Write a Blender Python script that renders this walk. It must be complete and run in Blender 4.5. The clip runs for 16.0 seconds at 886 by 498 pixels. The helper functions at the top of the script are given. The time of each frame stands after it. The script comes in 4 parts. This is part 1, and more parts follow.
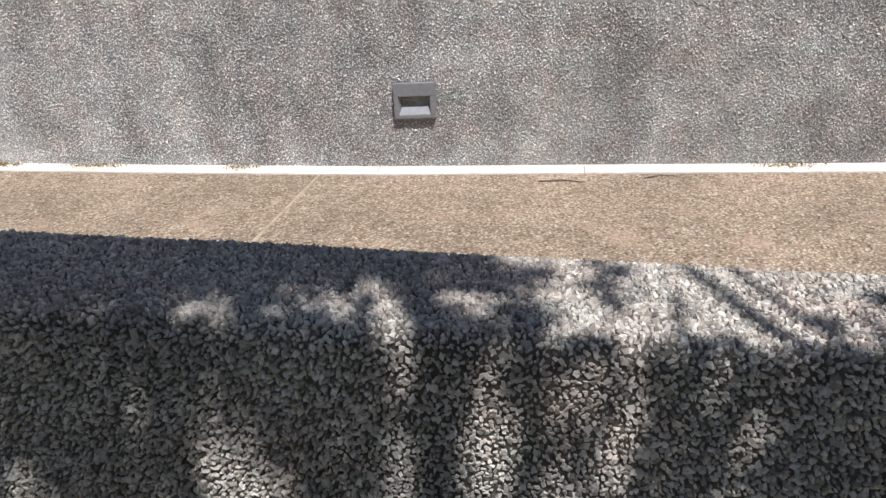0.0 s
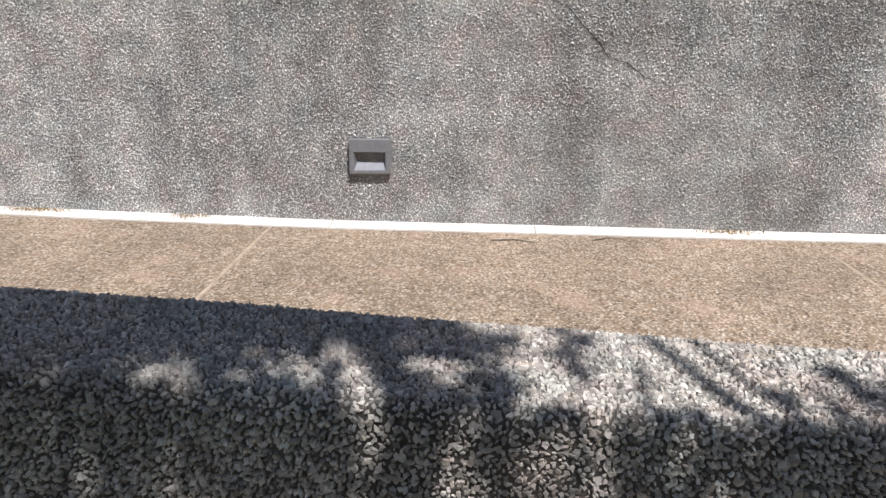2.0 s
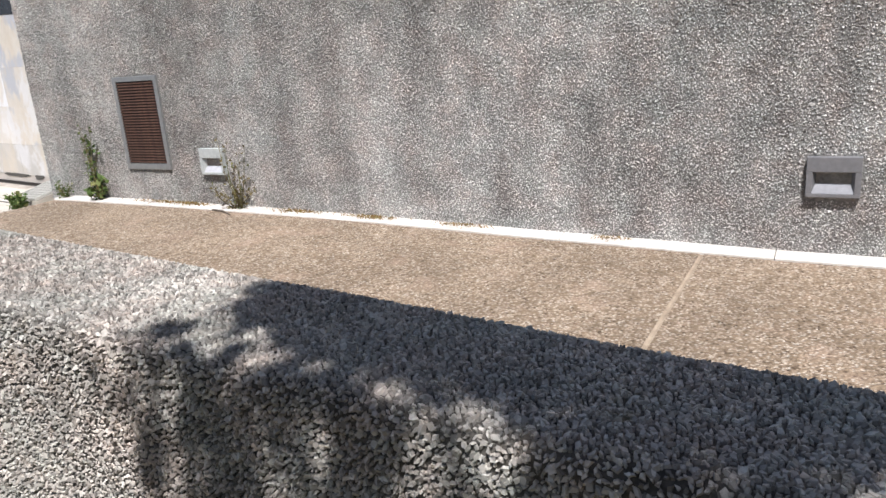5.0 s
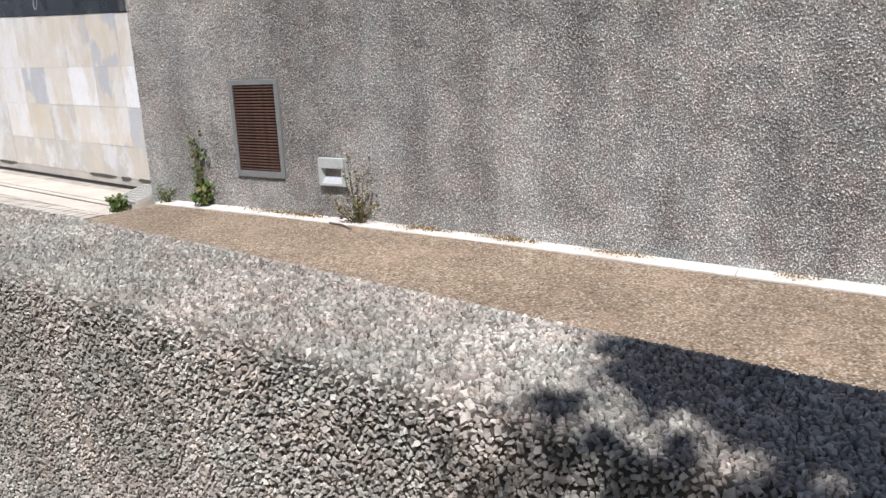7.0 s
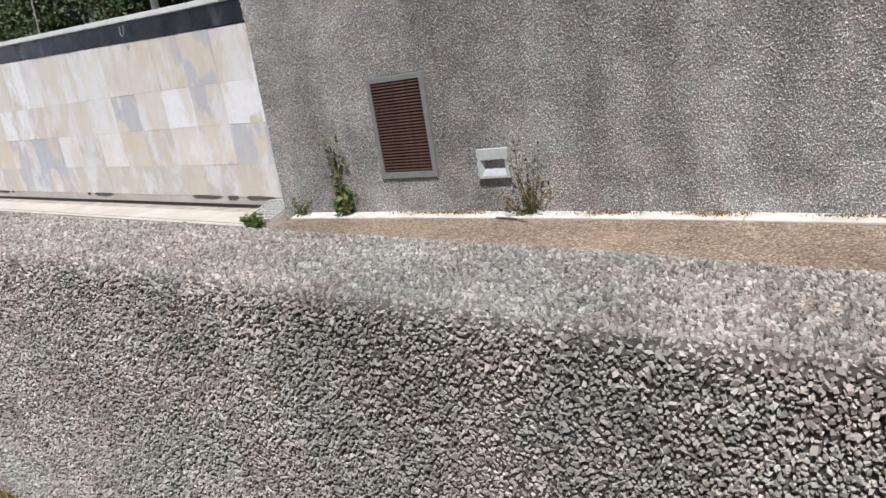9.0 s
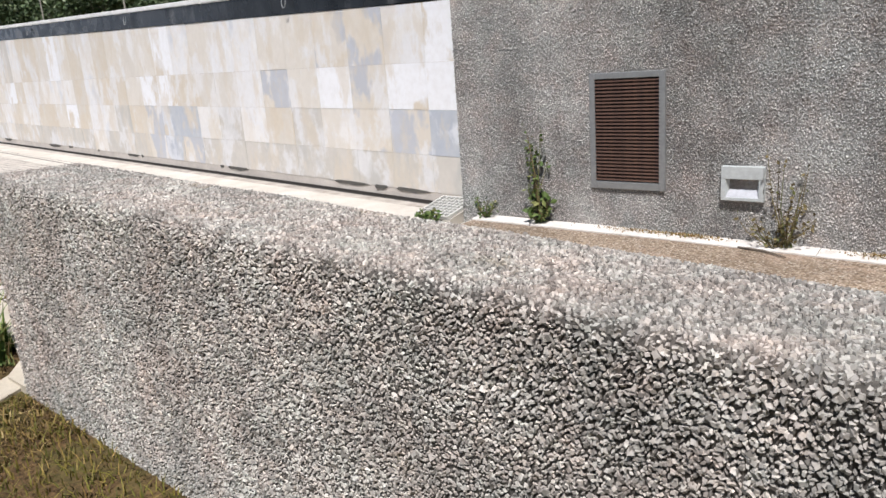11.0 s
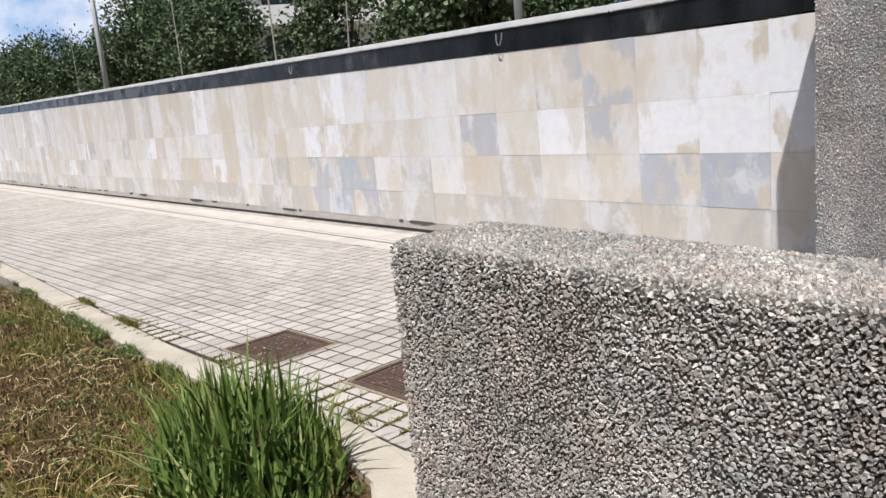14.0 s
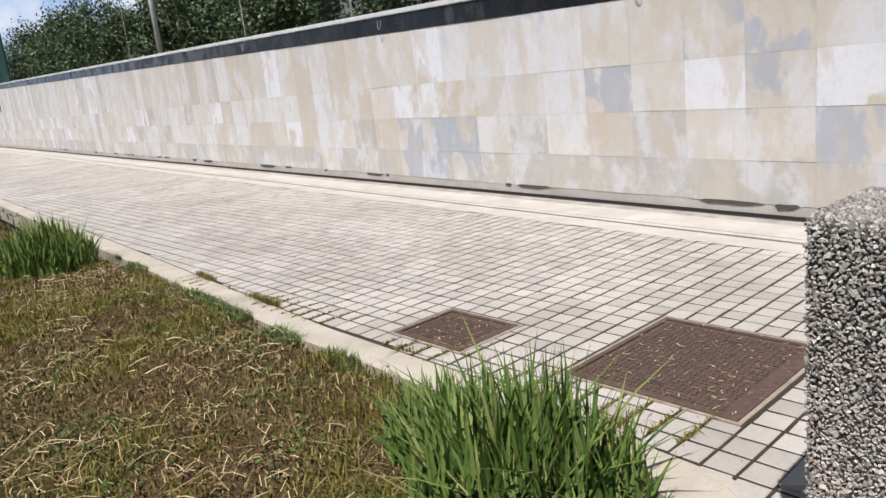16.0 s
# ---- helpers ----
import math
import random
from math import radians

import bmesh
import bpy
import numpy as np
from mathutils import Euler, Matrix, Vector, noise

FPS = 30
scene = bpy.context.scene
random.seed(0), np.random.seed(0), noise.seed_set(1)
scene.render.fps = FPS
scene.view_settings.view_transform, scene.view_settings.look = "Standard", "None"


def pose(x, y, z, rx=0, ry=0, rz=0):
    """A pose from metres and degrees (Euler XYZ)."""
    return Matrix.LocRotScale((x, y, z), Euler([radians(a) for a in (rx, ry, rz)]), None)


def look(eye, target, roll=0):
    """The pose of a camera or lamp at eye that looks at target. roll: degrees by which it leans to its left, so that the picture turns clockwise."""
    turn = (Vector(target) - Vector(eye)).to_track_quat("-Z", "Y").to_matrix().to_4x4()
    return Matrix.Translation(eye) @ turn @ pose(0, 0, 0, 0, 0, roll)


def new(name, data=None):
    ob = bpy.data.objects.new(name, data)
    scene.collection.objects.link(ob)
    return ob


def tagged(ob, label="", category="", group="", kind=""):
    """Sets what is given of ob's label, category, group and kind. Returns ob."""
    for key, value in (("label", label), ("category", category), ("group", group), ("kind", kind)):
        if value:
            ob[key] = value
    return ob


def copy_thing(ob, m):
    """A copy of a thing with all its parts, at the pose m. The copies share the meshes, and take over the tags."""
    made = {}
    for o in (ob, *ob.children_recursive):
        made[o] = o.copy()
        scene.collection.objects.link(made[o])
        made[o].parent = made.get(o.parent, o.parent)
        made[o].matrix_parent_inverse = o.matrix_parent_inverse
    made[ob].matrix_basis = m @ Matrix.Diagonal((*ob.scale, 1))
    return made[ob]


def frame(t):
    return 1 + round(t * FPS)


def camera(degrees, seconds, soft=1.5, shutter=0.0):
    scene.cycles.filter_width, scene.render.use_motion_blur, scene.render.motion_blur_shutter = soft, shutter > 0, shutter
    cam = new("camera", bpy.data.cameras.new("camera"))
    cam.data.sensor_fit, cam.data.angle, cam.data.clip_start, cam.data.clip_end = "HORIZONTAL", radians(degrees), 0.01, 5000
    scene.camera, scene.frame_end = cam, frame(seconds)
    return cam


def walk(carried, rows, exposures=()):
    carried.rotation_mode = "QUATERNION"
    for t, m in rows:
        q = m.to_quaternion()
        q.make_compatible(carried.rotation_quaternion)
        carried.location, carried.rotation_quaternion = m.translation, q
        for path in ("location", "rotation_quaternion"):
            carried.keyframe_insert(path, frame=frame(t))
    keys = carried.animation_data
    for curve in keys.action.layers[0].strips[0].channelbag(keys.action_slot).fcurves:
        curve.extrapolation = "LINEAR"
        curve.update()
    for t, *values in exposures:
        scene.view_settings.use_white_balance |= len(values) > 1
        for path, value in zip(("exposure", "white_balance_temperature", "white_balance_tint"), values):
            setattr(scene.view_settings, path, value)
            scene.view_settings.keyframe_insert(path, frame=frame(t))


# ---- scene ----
cam = camera(62.9, 16.0)
PATH = [
    (0, (0.744, -3.76, 1.038), (0.489, -1.917, 0.303), -3.1),
    (0.5, (0.683, -3.744, 1.052), (0.496, -1.868, 0.384), -0.8),
    (1, (0.667, -3.741, 1.07), (0.477, -1.833, 0.498), -0.4),
    (1.5, (0.684, -3.753, 1.069), (0.565, -1.852, 0.459), 0.1),
    (2, (0.699, -3.763, 1.066), (0.6, -1.86, 0.461), 0.1),
    (2.5, (0.679, -3.787, 1.054), (0.305, -1.915, 0.456), -1.4),
    (3, (0.653, -3.782, 1.046), (0.021, -1.979, 0.454), -2.3),
    (3.5, (0.562, -3.682, 1.042), (-0.115, -1.899, 0.439), -1.8),
    (4, (0.434, -3.532, 1.059), (-0.264, -1.762, 0.441), -5.7),
    (4.5, (0.33, -3.56, 1.068), (-0.577, -1.864, 0.517), -4.8),
    (4.6, (0.303, -3.573, 1.067), (-0.609, -1.874, 0.537), -3.3),
    (4.7, (0.259, -3.596, 1.068), (-0.674, -1.91, 0.53), -4.4),
    (6.8, (-0.471, -3.583, 1.071), (-1.538, -1.988, 0.509), -0.6),
    (7, (-0.573, -3.626, 1.074), (-1.594, -1.981, 0.574), -2.3),
    (7.2, (-0.633, -3.701, 1.074), (-1.66, -2.02, 0.728), -7.5),
    (7.5, (-0.737, -3.727, 1.084), (-1.813, -2.097, 0.653), -8.7),
    (8, (-0.992, -3.645, 1.093), (-2.107, -2.065, 0.584), -13.9),
    (8.5, (-1.214, -3.662, 1.096), (-2.42, -2.17, 0.528), -7.1),
    (9, (-1.44, -3.8, 1.092), (-2.553, -2.22, 0.577), -9.2),
    (9.5, (-1.672, -3.857, 1.083), (-2.717, -2.246, 0.525), -7.1),
    (10, (-1.967, -3.783, 1.105), (-3.201, -2.311, 0.547), -8.3),
    (10.2, (-2.058, -3.784, 1.106), (-3.362, -2.366, 0.57), -6.0),
    (12.3, (-3.174, -4.036, 1.161), (-4.265, -2.411, 0.75), -4.3),
    (12.5, (-3.307, -4.068, 1.145), (-4.388, -2.426, 0.774), -7.1),
    (13, (-3.557, -4.18, 1.148), (-4.806, -2.695, 0.662), -7.0),
    (13.5, (-3.877, -4.098, 1.175), (-5.161, -2.598, 0.857), -5.7),
    (14, (-4.162, -4.157, 1.142), (-5.571, -2.779, 0.8), -5.4),
    (14.5, (-4.446, -4.246, 1.172), (-5.731, -2.784, 0.712), -6.5),
    (15, (-4.772, -4.181, 1.213), (-6.137, -2.773, 0.821), -6.9),
    (15.5, (-4.977, -4.228, 1.179), (-6.419, -2.899, 0.786), -3.6),
    (16, (-5.131, -4.415, 1.176), (-6.591, -3.118, 0.743), -6.5),
]
EXPOSURES = [(0.0, 0.30), (0.6, 0.39), (1.5, 0.34), (3.5, 0.43), (4.7, 0.38), (7.0, 0.20), (8.0, 0.10), (8.5, 0.0), (9.3, 0.02), (10.2, 0.16), (12.4, 0.20), (13.0, 0.20), (13.5, 0.14), (14.5, 0.05), (16.0, 0.0)]
walk(cam, [(t, look(eye, target, roll)) for t, eye, target, roll in PATH], [(t, stops, 6400, 13) for t, stops in EXPOSURES])

# ---- light ----
SUN = Vector((0.586, -1.0, 2.2)).normalized()
world = bpy.data.worlds.new("sky")
scene.world = world
world.use_nodes = True
wn = world.node_tree
sky = wn.nodes.new("ShaderNodeTexSky")
sky.sky_type = "NISHITA"
sky.sun_disc = False
sky.sun_elevation = math.asin(SUN.z)
sky.sun_rotation = math.atan2(SUN.x, SUN.y)
wn.links.new(sky.outputs["Color"], wn.nodes["Background"].inputs["Color"])
wn.nodes["Background"].inputs["Strength"].default_value = 0.050
sun_data = bpy.data.lights.new("sun", "SUN")
sun_data.energy, sun_data.angle, sun_data.color = 4.9, radians(0.53), (1.0, 0.985, 0.965)
sun = new("sun", sun_data)
sun.matrix_world = look(SUN * 30, (0, 0, 0))


# ---- materials ----
class Nodes:
    """A small writer of node materials."""

    def __init__(self, name, rough=0.8, metal=0.0, spec=0.3):
        self.mat = bpy.data.materials.new(name)
        self.mat.use_nodes = True
        self.t = self.mat.node_tree
        self.b = self.t.nodes["Principled BSDF"]
        self.b.inputs["Roughness"].default_value = rough
        self.b.inputs["Metallic"].default_value = metal
        self.b.inputs["Specular IOR Level"].default_value = spec
        self.where = self.add("ShaderNodeTexCoord").outputs["Object"]

    def add(self, kind, **values):
        node = self.t.nodes.new(kind)
        for key, value in values.items():
            node.inputs[key].default_value = value
        return node

    def link(self, a, b):
        self.t.links.new(a, b)

    def world_place(self):
        self.where = self.add("ShaderNodeNewGeometry").outputs["Position"]
        return self

    def stretched(self, scale):
        m = self.add("ShaderNodeMapping")
        m.inputs["Scale"].default_value = scale
        self.link(self.where, m.inputs["Vector"])
        return m.outputs["Vector"]

    def noise(self, scale, detail=4.0, rough=0.55, at=None):
        n = self.add("ShaderNodeTexNoise", Scale=scale, Detail=detail, Roughness=rough)
        self.link(at or self.where, n.inputs["Vector"])
        return n.outputs["Fac"]

    def cells(self, scale, out="Distance", feature="F1", at=None):
        n = self.add("ShaderNodeTexVoronoi", Scale=scale)
        n.feature = feature
        self.link(at or self.where, n.inputs["Vector"])
        return n.outputs[out]

    def ramp(self, fac, *stops):
        n = self.add("ShaderNodeValToRGB")
        e = n.color_ramp.elements
        while len(e) < len(stops):
            e.new(0.5)
        for k, (p, c) in zip(e, stops):
            k.position, k.color = p, (*((c, c, c) if isinstance(c, (int, float)) else c), 1)
        self.link(fac, n.inputs["Fac"])
        return n.outputs["Color"]

    def mix(self, fac, a, b, mode="MIX"):
        n = self.add("ShaderNodeMix")
        n.data_type, n.blend_type = "RGBA", mode
        for value, slot in ((fac, n.inputs[0]), (a, n.inputs[6]), (b, n.inputs[7])):
            if isinstance(value, (int, float)):
                slot.default_value = value
            elif isinstance(value, tuple):
                slot.default_value = (*value, 1)
            else:
                self.link(value, slot)
        return n.outputs[2]

    def maths(self, op, a, b=0.0):
        n = self.add("ShaderNodeMath")
        n.operation = op
        for value, slot in ((a, n.inputs[0]), (b, n.inputs[1])):
            if isinstance(value, (int, float)):
                slot.default_value = value
            else:
                self.link(value, slot)
        return n.outputs[0]

    def island(self):
        return self.add("ShaderNodeNewGeometry").outputs["Random Per Island"]

    def piece(self):
        return self.add("ShaderNodeObjectInfo").outputs["Random"]

    def done(self, color, bump=None, depth=0.01, strength=0.5, rough=None):
        if isinstance(color, tuple):
            self.b.inputs["Base Color"].default_value = (*color, 1)
        else:
            self.link(color, self.b.inputs["Base Color"])
        if rough is not None:
            self.link(rough, self.b.inputs["Roughness"])
        if bump is not None:
            n = self.add("ShaderNodeBump", Strength=strength, Distance=depth)
            self.link(bump, n.inputs["Height"])
            self.link(n.outputs["Normal"], self.b.inputs["Normal"])
        return self.mat


def plain(name, color, rough=0.6, metal=0.0, grain=40, amount=0.25):
    n = Nodes(name, rough, metal)
    c = n.mix(n.noise(grain), tuple(v * (1 - amount) for v in color), tuple(min(1, v * (1 + amount)) for v in color))
    return n.done(c, n.noise(grain * 3), 0.002, 0.25)


def wall_stains(n, c, low=0.62, grime=False, run=0.7):
    """Broad blotches and vertical rain streaks of an old exposed-aggregate wall."""
    broad = n.ramp(n.noise(1.1, 5, 0.6), (0.36, low), (0.62, 1.0))
    streak = n.ramp(n.noise(1.0, 4, 0.6, n.stretched((2.1, 2.1, 0.22))), (0.36, run), (0.58, 1.04))
    blot = n.ramp(n.noise(4.5, 5, 0.7), (0.38, 0.82), (0.6, 1.06))
    c = n.mix(1.0, c, blot, "MULTIPLY")
    tint = n.ramp(n.noise(1.7, 3), (0.4, (1.01, 0.985, 0.96)), (0.62, (0.99, 1.0, 0.985)))
    fleck = n.ramp(n.noise(6.5, 4, 0.6), (0.34, (1.03, 0.975, 0.955)), (0.5, (1.0, 1.0, 1.0)), (0.66, (0.965, 1.0, 0.995)))
    c = n.mix(1.0, c, fleck, "MULTIPLY")
    c = n.mix(1.0, n.mix(1.0, n.mix(1.0, c, broad, "MULTIPLY"), streak, "MULTIPLY"), tint, "MULTIPLY")
    if grime:
        # a broad damp stain with a domed ragged top between the step light and the lower end
        place = n.add("ShaderNodeSeparateXYZ")
        n.link(n.where, place.inputs["Vector"])
        u = n.maths("MULTIPLY", n.maths("ADD", place.outputs["X"], -1.45), 0.92)
        v = n.maths("MULTIPLY", place.outputs["Z"], 1.55)
        far = n.maths("SQRT", n.maths("ADD", n.maths("POWER", n.maths("ABSOLUTE", u), 2.0), n.maths("POWER", v, 2.0)))
        far = n.maths("ADD", far, n.maths("MULTIPLY", n.noise(3.0, 5, 0.6), 0.5))
        c = n.mix(1.0, c, n.ramp(n.maths("MULTIPLY", far, 0.5), (0.57, (0.82, 0.805, 0.785)), (0.64, (1.0, 1.0, 1.0))), "MULTIPLY")
    # the far end of the wall is grimier, with a ragged border
    split = n.add("ShaderNodeSeparateXYZ")
    n.link(n.where, split.inputs["Vector"])
    along = n.maths("ADD", split.outputs["X"], n.maths("MULTIPLY", n.noise(1.3, 4, 0.6), 2.6))
    return n.mix(1.0, c, n.ramp(n.maths("MULTIPLY", n.maths("ADD", along, 2.2), 0.45), (0.0, (0.77, 0.76, 0.75)), (1.0, (1.0, 1.0, 1.0))), "MULTIPLY") if grime else c


def chip_material(name, dark, mid, light, low, grime=False):
    n = Nodes(name, 0.75).world_place()
    c = n.ramp(n.island(), (0.0, dark), (0.3, mid), (0.75, light), (1.0, tuple(min(0.85, v * 1.25) for v in light)))
    c = n.mix(n.ramp(n.noise(150, 3), (0.35, 0.0), (0.7, 0.5)), c, tuple(v * 0.7 for v in mid))
    if not grime:
        tone = n.ramp(n.noise(38, 2, 0.5), (0.34, (0.95, 0.98, 0.965)), (0.5, (1.0, 1.0, 1.0)), (0.66, (1.03, 0.99, 0.955)))
        c = n.mix(1.0, c, tone, "MULTIPLY")
        # ochre lichen in small ragged spots, and a green-grey bloom
        c = n.mix(n.ramp(n.noise(5.0, 6, 0.7), (0.62, 0.0), (0.74, 0.55)), c, (0.30, 0.235, 0.12))
        c = n.mix(n.ramp(n.noise(1.6, 4, 0.6), (0.45, 0.0), (0.65, 0.4)), c, (0.35, 0.348, 0.325))
        # sooty brown run-off in ragged streaks along the middle of the wall
        place = n.add("ShaderNodeSeparateXYZ")
        n.link(n.where, place.inputs["Vector"])
        mid = n.maths("ABSOLUTE", n.maths("ADD", place.outputs["X"], 2.1))
        ragged = n.maths("ADD", mid, n.maths("MULTIPLY", n.noise(2.2, 5, 0.65, n.stretched((2.0, 2.0, 0.7))), 2.4))
        c = n.mix(n.ramp(n.maths("MULTIPLY", ragged, 0.3), (0.40, 0.24), (0.66, 0.0)), c, (0.115, 0.10, 0.085))
    return n.done(wall_stains(n, c, low, grime, 0.80 if grime else 0.9), n.noise(260, 3), 0.002, 0.4)


M_CHIP_WALL = chip_material("wall_chips", (0.28, 0.274, 0.265), (0.74, 0.728, 0.71), (0.90, 0.888, 0.87), 0.80, True)
M_CHIP_LOW = chip_material("parapet_chips", (0.20, 0.185, 0.17), (0.48, 0.447, 0.415), (0.70, 0.652, 0.606), 0.88)


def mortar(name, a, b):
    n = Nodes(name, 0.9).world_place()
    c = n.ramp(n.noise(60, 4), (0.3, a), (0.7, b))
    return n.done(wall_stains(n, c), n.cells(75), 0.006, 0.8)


def washed():
    n = Nodes("washed_concrete", 0.85).world_place()
    speck = n.ramp(n.cells(82, "Color"), (0.0, (0.10, 0.066, 0.045)), (0.16, (0.13, 0.09, 0.062)), (0.32, (0.38, 0.29, 0.21)), (0.72, (0.60, 0.50, 0.40)), (1.0, (0.74, 0.68, 0.60)))
    paste = n.mix(n.ramp(n.cells(82), (0.30, 0.0), (0.60, 0.85)), speck, (0.26, 0.19, 0.125))
    broad = n.ramp(n.noise(1.6, 5, 0.65), (0.35, 0.76), (0.65, 1.06))
    c = n.mix(1.0, paste, broad, "MULTIPLY")
    c = n.mix(1.0, c, n.ramp(n.noise(22, 4, 0.7), (0.35, 0.78), (0.65, 1.10)), "MULTIPLY")
    c = n.mix(n.ramp(n.noise(3.5, 5), (0.56, 0.0), (0.70, 0.35)), c, (0.52, 0.37, 0.28))
    return n.done(c, n.cells(82), 0.010, 1.0)


def concrete(name, a, b, scale=3.0):
    n = Nodes(name, 0.85).world_place()
    c = n.ramp(n.noise(scale, 7, 0.65), (0.3, a), (0.7, b))
    c = n.mix(n.ramp(n.noise(90, 3), (0.5, 0.0), (0.75, 0.3)), c, tuple(v * 0.6 for v in a))
    return n.done(c, n.noise(120, 4), 0.003, 0.4)


def marble(name, base, vein, patch, low, high, strength=0.85):
    """Weathered stone slabs with hard-edged patches where the face has flaked, and run-off streaks."""
    n = Nodes(name, 0.55)
    shift = n.add("ShaderNodeVectorMath")
    shift.operation = "ADD"
    n.link(n.where, shift.inputs[0])
    rnd = n.add("ShaderNodeCombineXYZ")
    for slot, k in (("X", 37.0), ("Y", 11.0), ("Z", 53.0)):
        n.link(n.maths("MULTIPLY", n.piece(), k), rnd.inputs[slot])
    n.link(rnd.outputs["Vector"], shift.inputs[1])
    n.where = shift.outputs["Vector"]
    tone = n.ramp(n.piece(), (0.0, tuple(v * 0.96 for v in base)), (0.5, base), (1.0, tuple(min(0.9, v * 1.03) for v in base)))
    c = n.mix(n.ramp(n.noise(5, 4, 0.6, n.stretched((1.2, 1.2, 0.6))), (0.40, 0.0), (0.70, 0.8)), tone, vein)
    wet = n.add("ShaderNodeMapping")
    wet.inputs["Scale"].default_value = (1.25, 1.25, 0.85)
    n.link(n.add("ShaderNodeNewGeometry").outputs["Position"], wet.inputs["Vector"])
    c = n.mix(n.ramp(n.noise(2.0, 5, 0.65, wet.outputs["Vector"]), (0.50, 0.0), (0.57, 0.62)), c, (0.78, 0.785, 0.805))
    c = n.mix(n.ramp(n.noise(2.4, 4, 0.5, n.stretched((1.2, 1.2, 0.75))), (low + 0.02, 0.0), (high + 0.05, strength)), c, patch)
    wet2 = n.add("ShaderNodeMapping")
    wet2.inputs["Scale"].default_value, wet2.inputs["Location"].default_value = (1.9, 1.9, 0.8), (7.0, 3.0, 2.0)
    n.link(n.add("ShaderNodeNewGeometry").outputs["Position"], wet2.inputs["Vector"])
    c = n.mix(n.ramp(n.noise(1.7, 5, 0.65, wet2.outputs["Vector"]), (0.52, 0.0), (0.60, 0.55)), c, (0.655, 0.58, 0.475))
    c = n.mix(n.ramp(n.noise(16, 5), (0.4, 0.0), (0.8, 0.18)), c, tuple(v * 0.7 for v in base))
    return n.done(c, n.noise(30, 5), 0.003, 0.25)


CREAM, TAN, GREY, WHITE = (0.69, 0.643, 0.575), (0.655, 0.58, 0.475), (0.45, 0.48, 0.545), (0.84, 0.84, 0.84)
M_SLABS = [
    marble("slab_cream", CREAM, (0.74, 0.70, 0.64), (0.80, 0.78, 0.76), 0.54, 0.60),
    marble("slab_tan", TAN, CREAM, (0.66, 0.62, 0.56), 0.52, 0.55),
    marble("slab_white_flaked", TAN, CREAM, (0.86, 0.865, 0.885), 0.40, 0.41, 0.95),
    marble("slab_grey_flaked", CREAM, TAN, GREY, 0.47, 0.49, 0.75),
    marble("slab_pale", (0.74, 0.70, 0.65), WHITE, (0.60, 0.62, 0.66), 0.56, 0.66),
    marble("slab_grey", (0.46, 0.49, 0.54), (0.56, 0.57, 0.58), TAN, 0.56, 0.60),
    marble("slab_stained", (0.57, 0.54, 0.49), (0.64, 0.60, 0.55), (0.50, 0.49, 0.46), 0.5, 0.62),
]


def black_stone():
    n = Nodes("black_coping_stone", 0.25, 0.0, 0.22).world_place()
    c = n.ramp(n.noise(2.4, 5, 0.6, n.stretched((1.0, 1.0, 0.4))), (0.4, (0.008, 0.009, 0.010)), (0.62, (0.022, 0.024, 0.026)), (0.75, (0.10, 0.10, 0.10)))
    return n.done(c, n.noise(40), 0.002, 0.15, n.ramp(n.noise(3, 4), (0.4, 0.15), (0.7, 0.5)))


def sett_material():
    n = Nodes("paving_setts", 0.8).world_place()
    base = n.ramp(n.noise(1.1, 5, 0.6), (0.3, (0.42, 0.385, 0.34)), (0.7, (0.58, 0.54, 0.49)))
    base = n.mix(n.ramp(n.noise(55, 4), (0.45, 0.0), (0.75, 0.35)), base, (0.34, 0.31, 0.28))
    return n, base


def setts_single():
    n, base = sett_material()
    c = n.mix(1.0, base, n.ramp(n.piece(), (0.0, (0.86, 0.845, 0.83)), (0.5, (1.0, 0.99, 0.97)), (1.0, (1.09, 1.08, 1.06))), "MULTIPLY")
    return n.done(c, n.noise(110, 4), 0.003, 0.5)


def setts_joined():
    n, base = sett_material()
    c = n.mix(1.0, base, n.ramp(n.island(), (0.0, (0.86, 0.845, 0.83)), (0.5, (1.0, 0.99, 0.97)), (1.0, (1.09, 1.08, 1.06))), "MULTIPLY")
    return n.done(c, n.noise(110, 4), 0.003, 0.5)


def rusty(name, a, b):
    n = Nodes(name, 0.75, 0.0)
    c = n.ramp(n.noise(26, 6, 0.7), (0.3, a), (0.7, b))
    return n.done(c, n.noise(120), 0.003, 0.5)


def blade_material(name, *stops):
    n = Nodes(name, 0.65)
    return n.done(n.ramp(n.island(), *stops), n.noise(80), 0.001, 0.1)


def lawn_soil():
    n = Nodes("lawn_soil", 0.95).world_place()
    green = n.ramp(n.noise(30, 4), (0.3, (0.045, 0.05, 0.012)), (0.7, (0.105, 0.105, 0.026)))
    brown = n.ramp(n.noise(45, 4), (0.3, (0.045, 0.027, 0.013)), (0.7, (0.17, 0.105, 0.045)))
    c = n.mix(n.ramp(n.noise(1.4, 5, 0.6), (0.42, 0.0), (0.58, 1.0)), green, brown)
    return n.done(c, n.noise(60, 5), 0.02, 0.8)


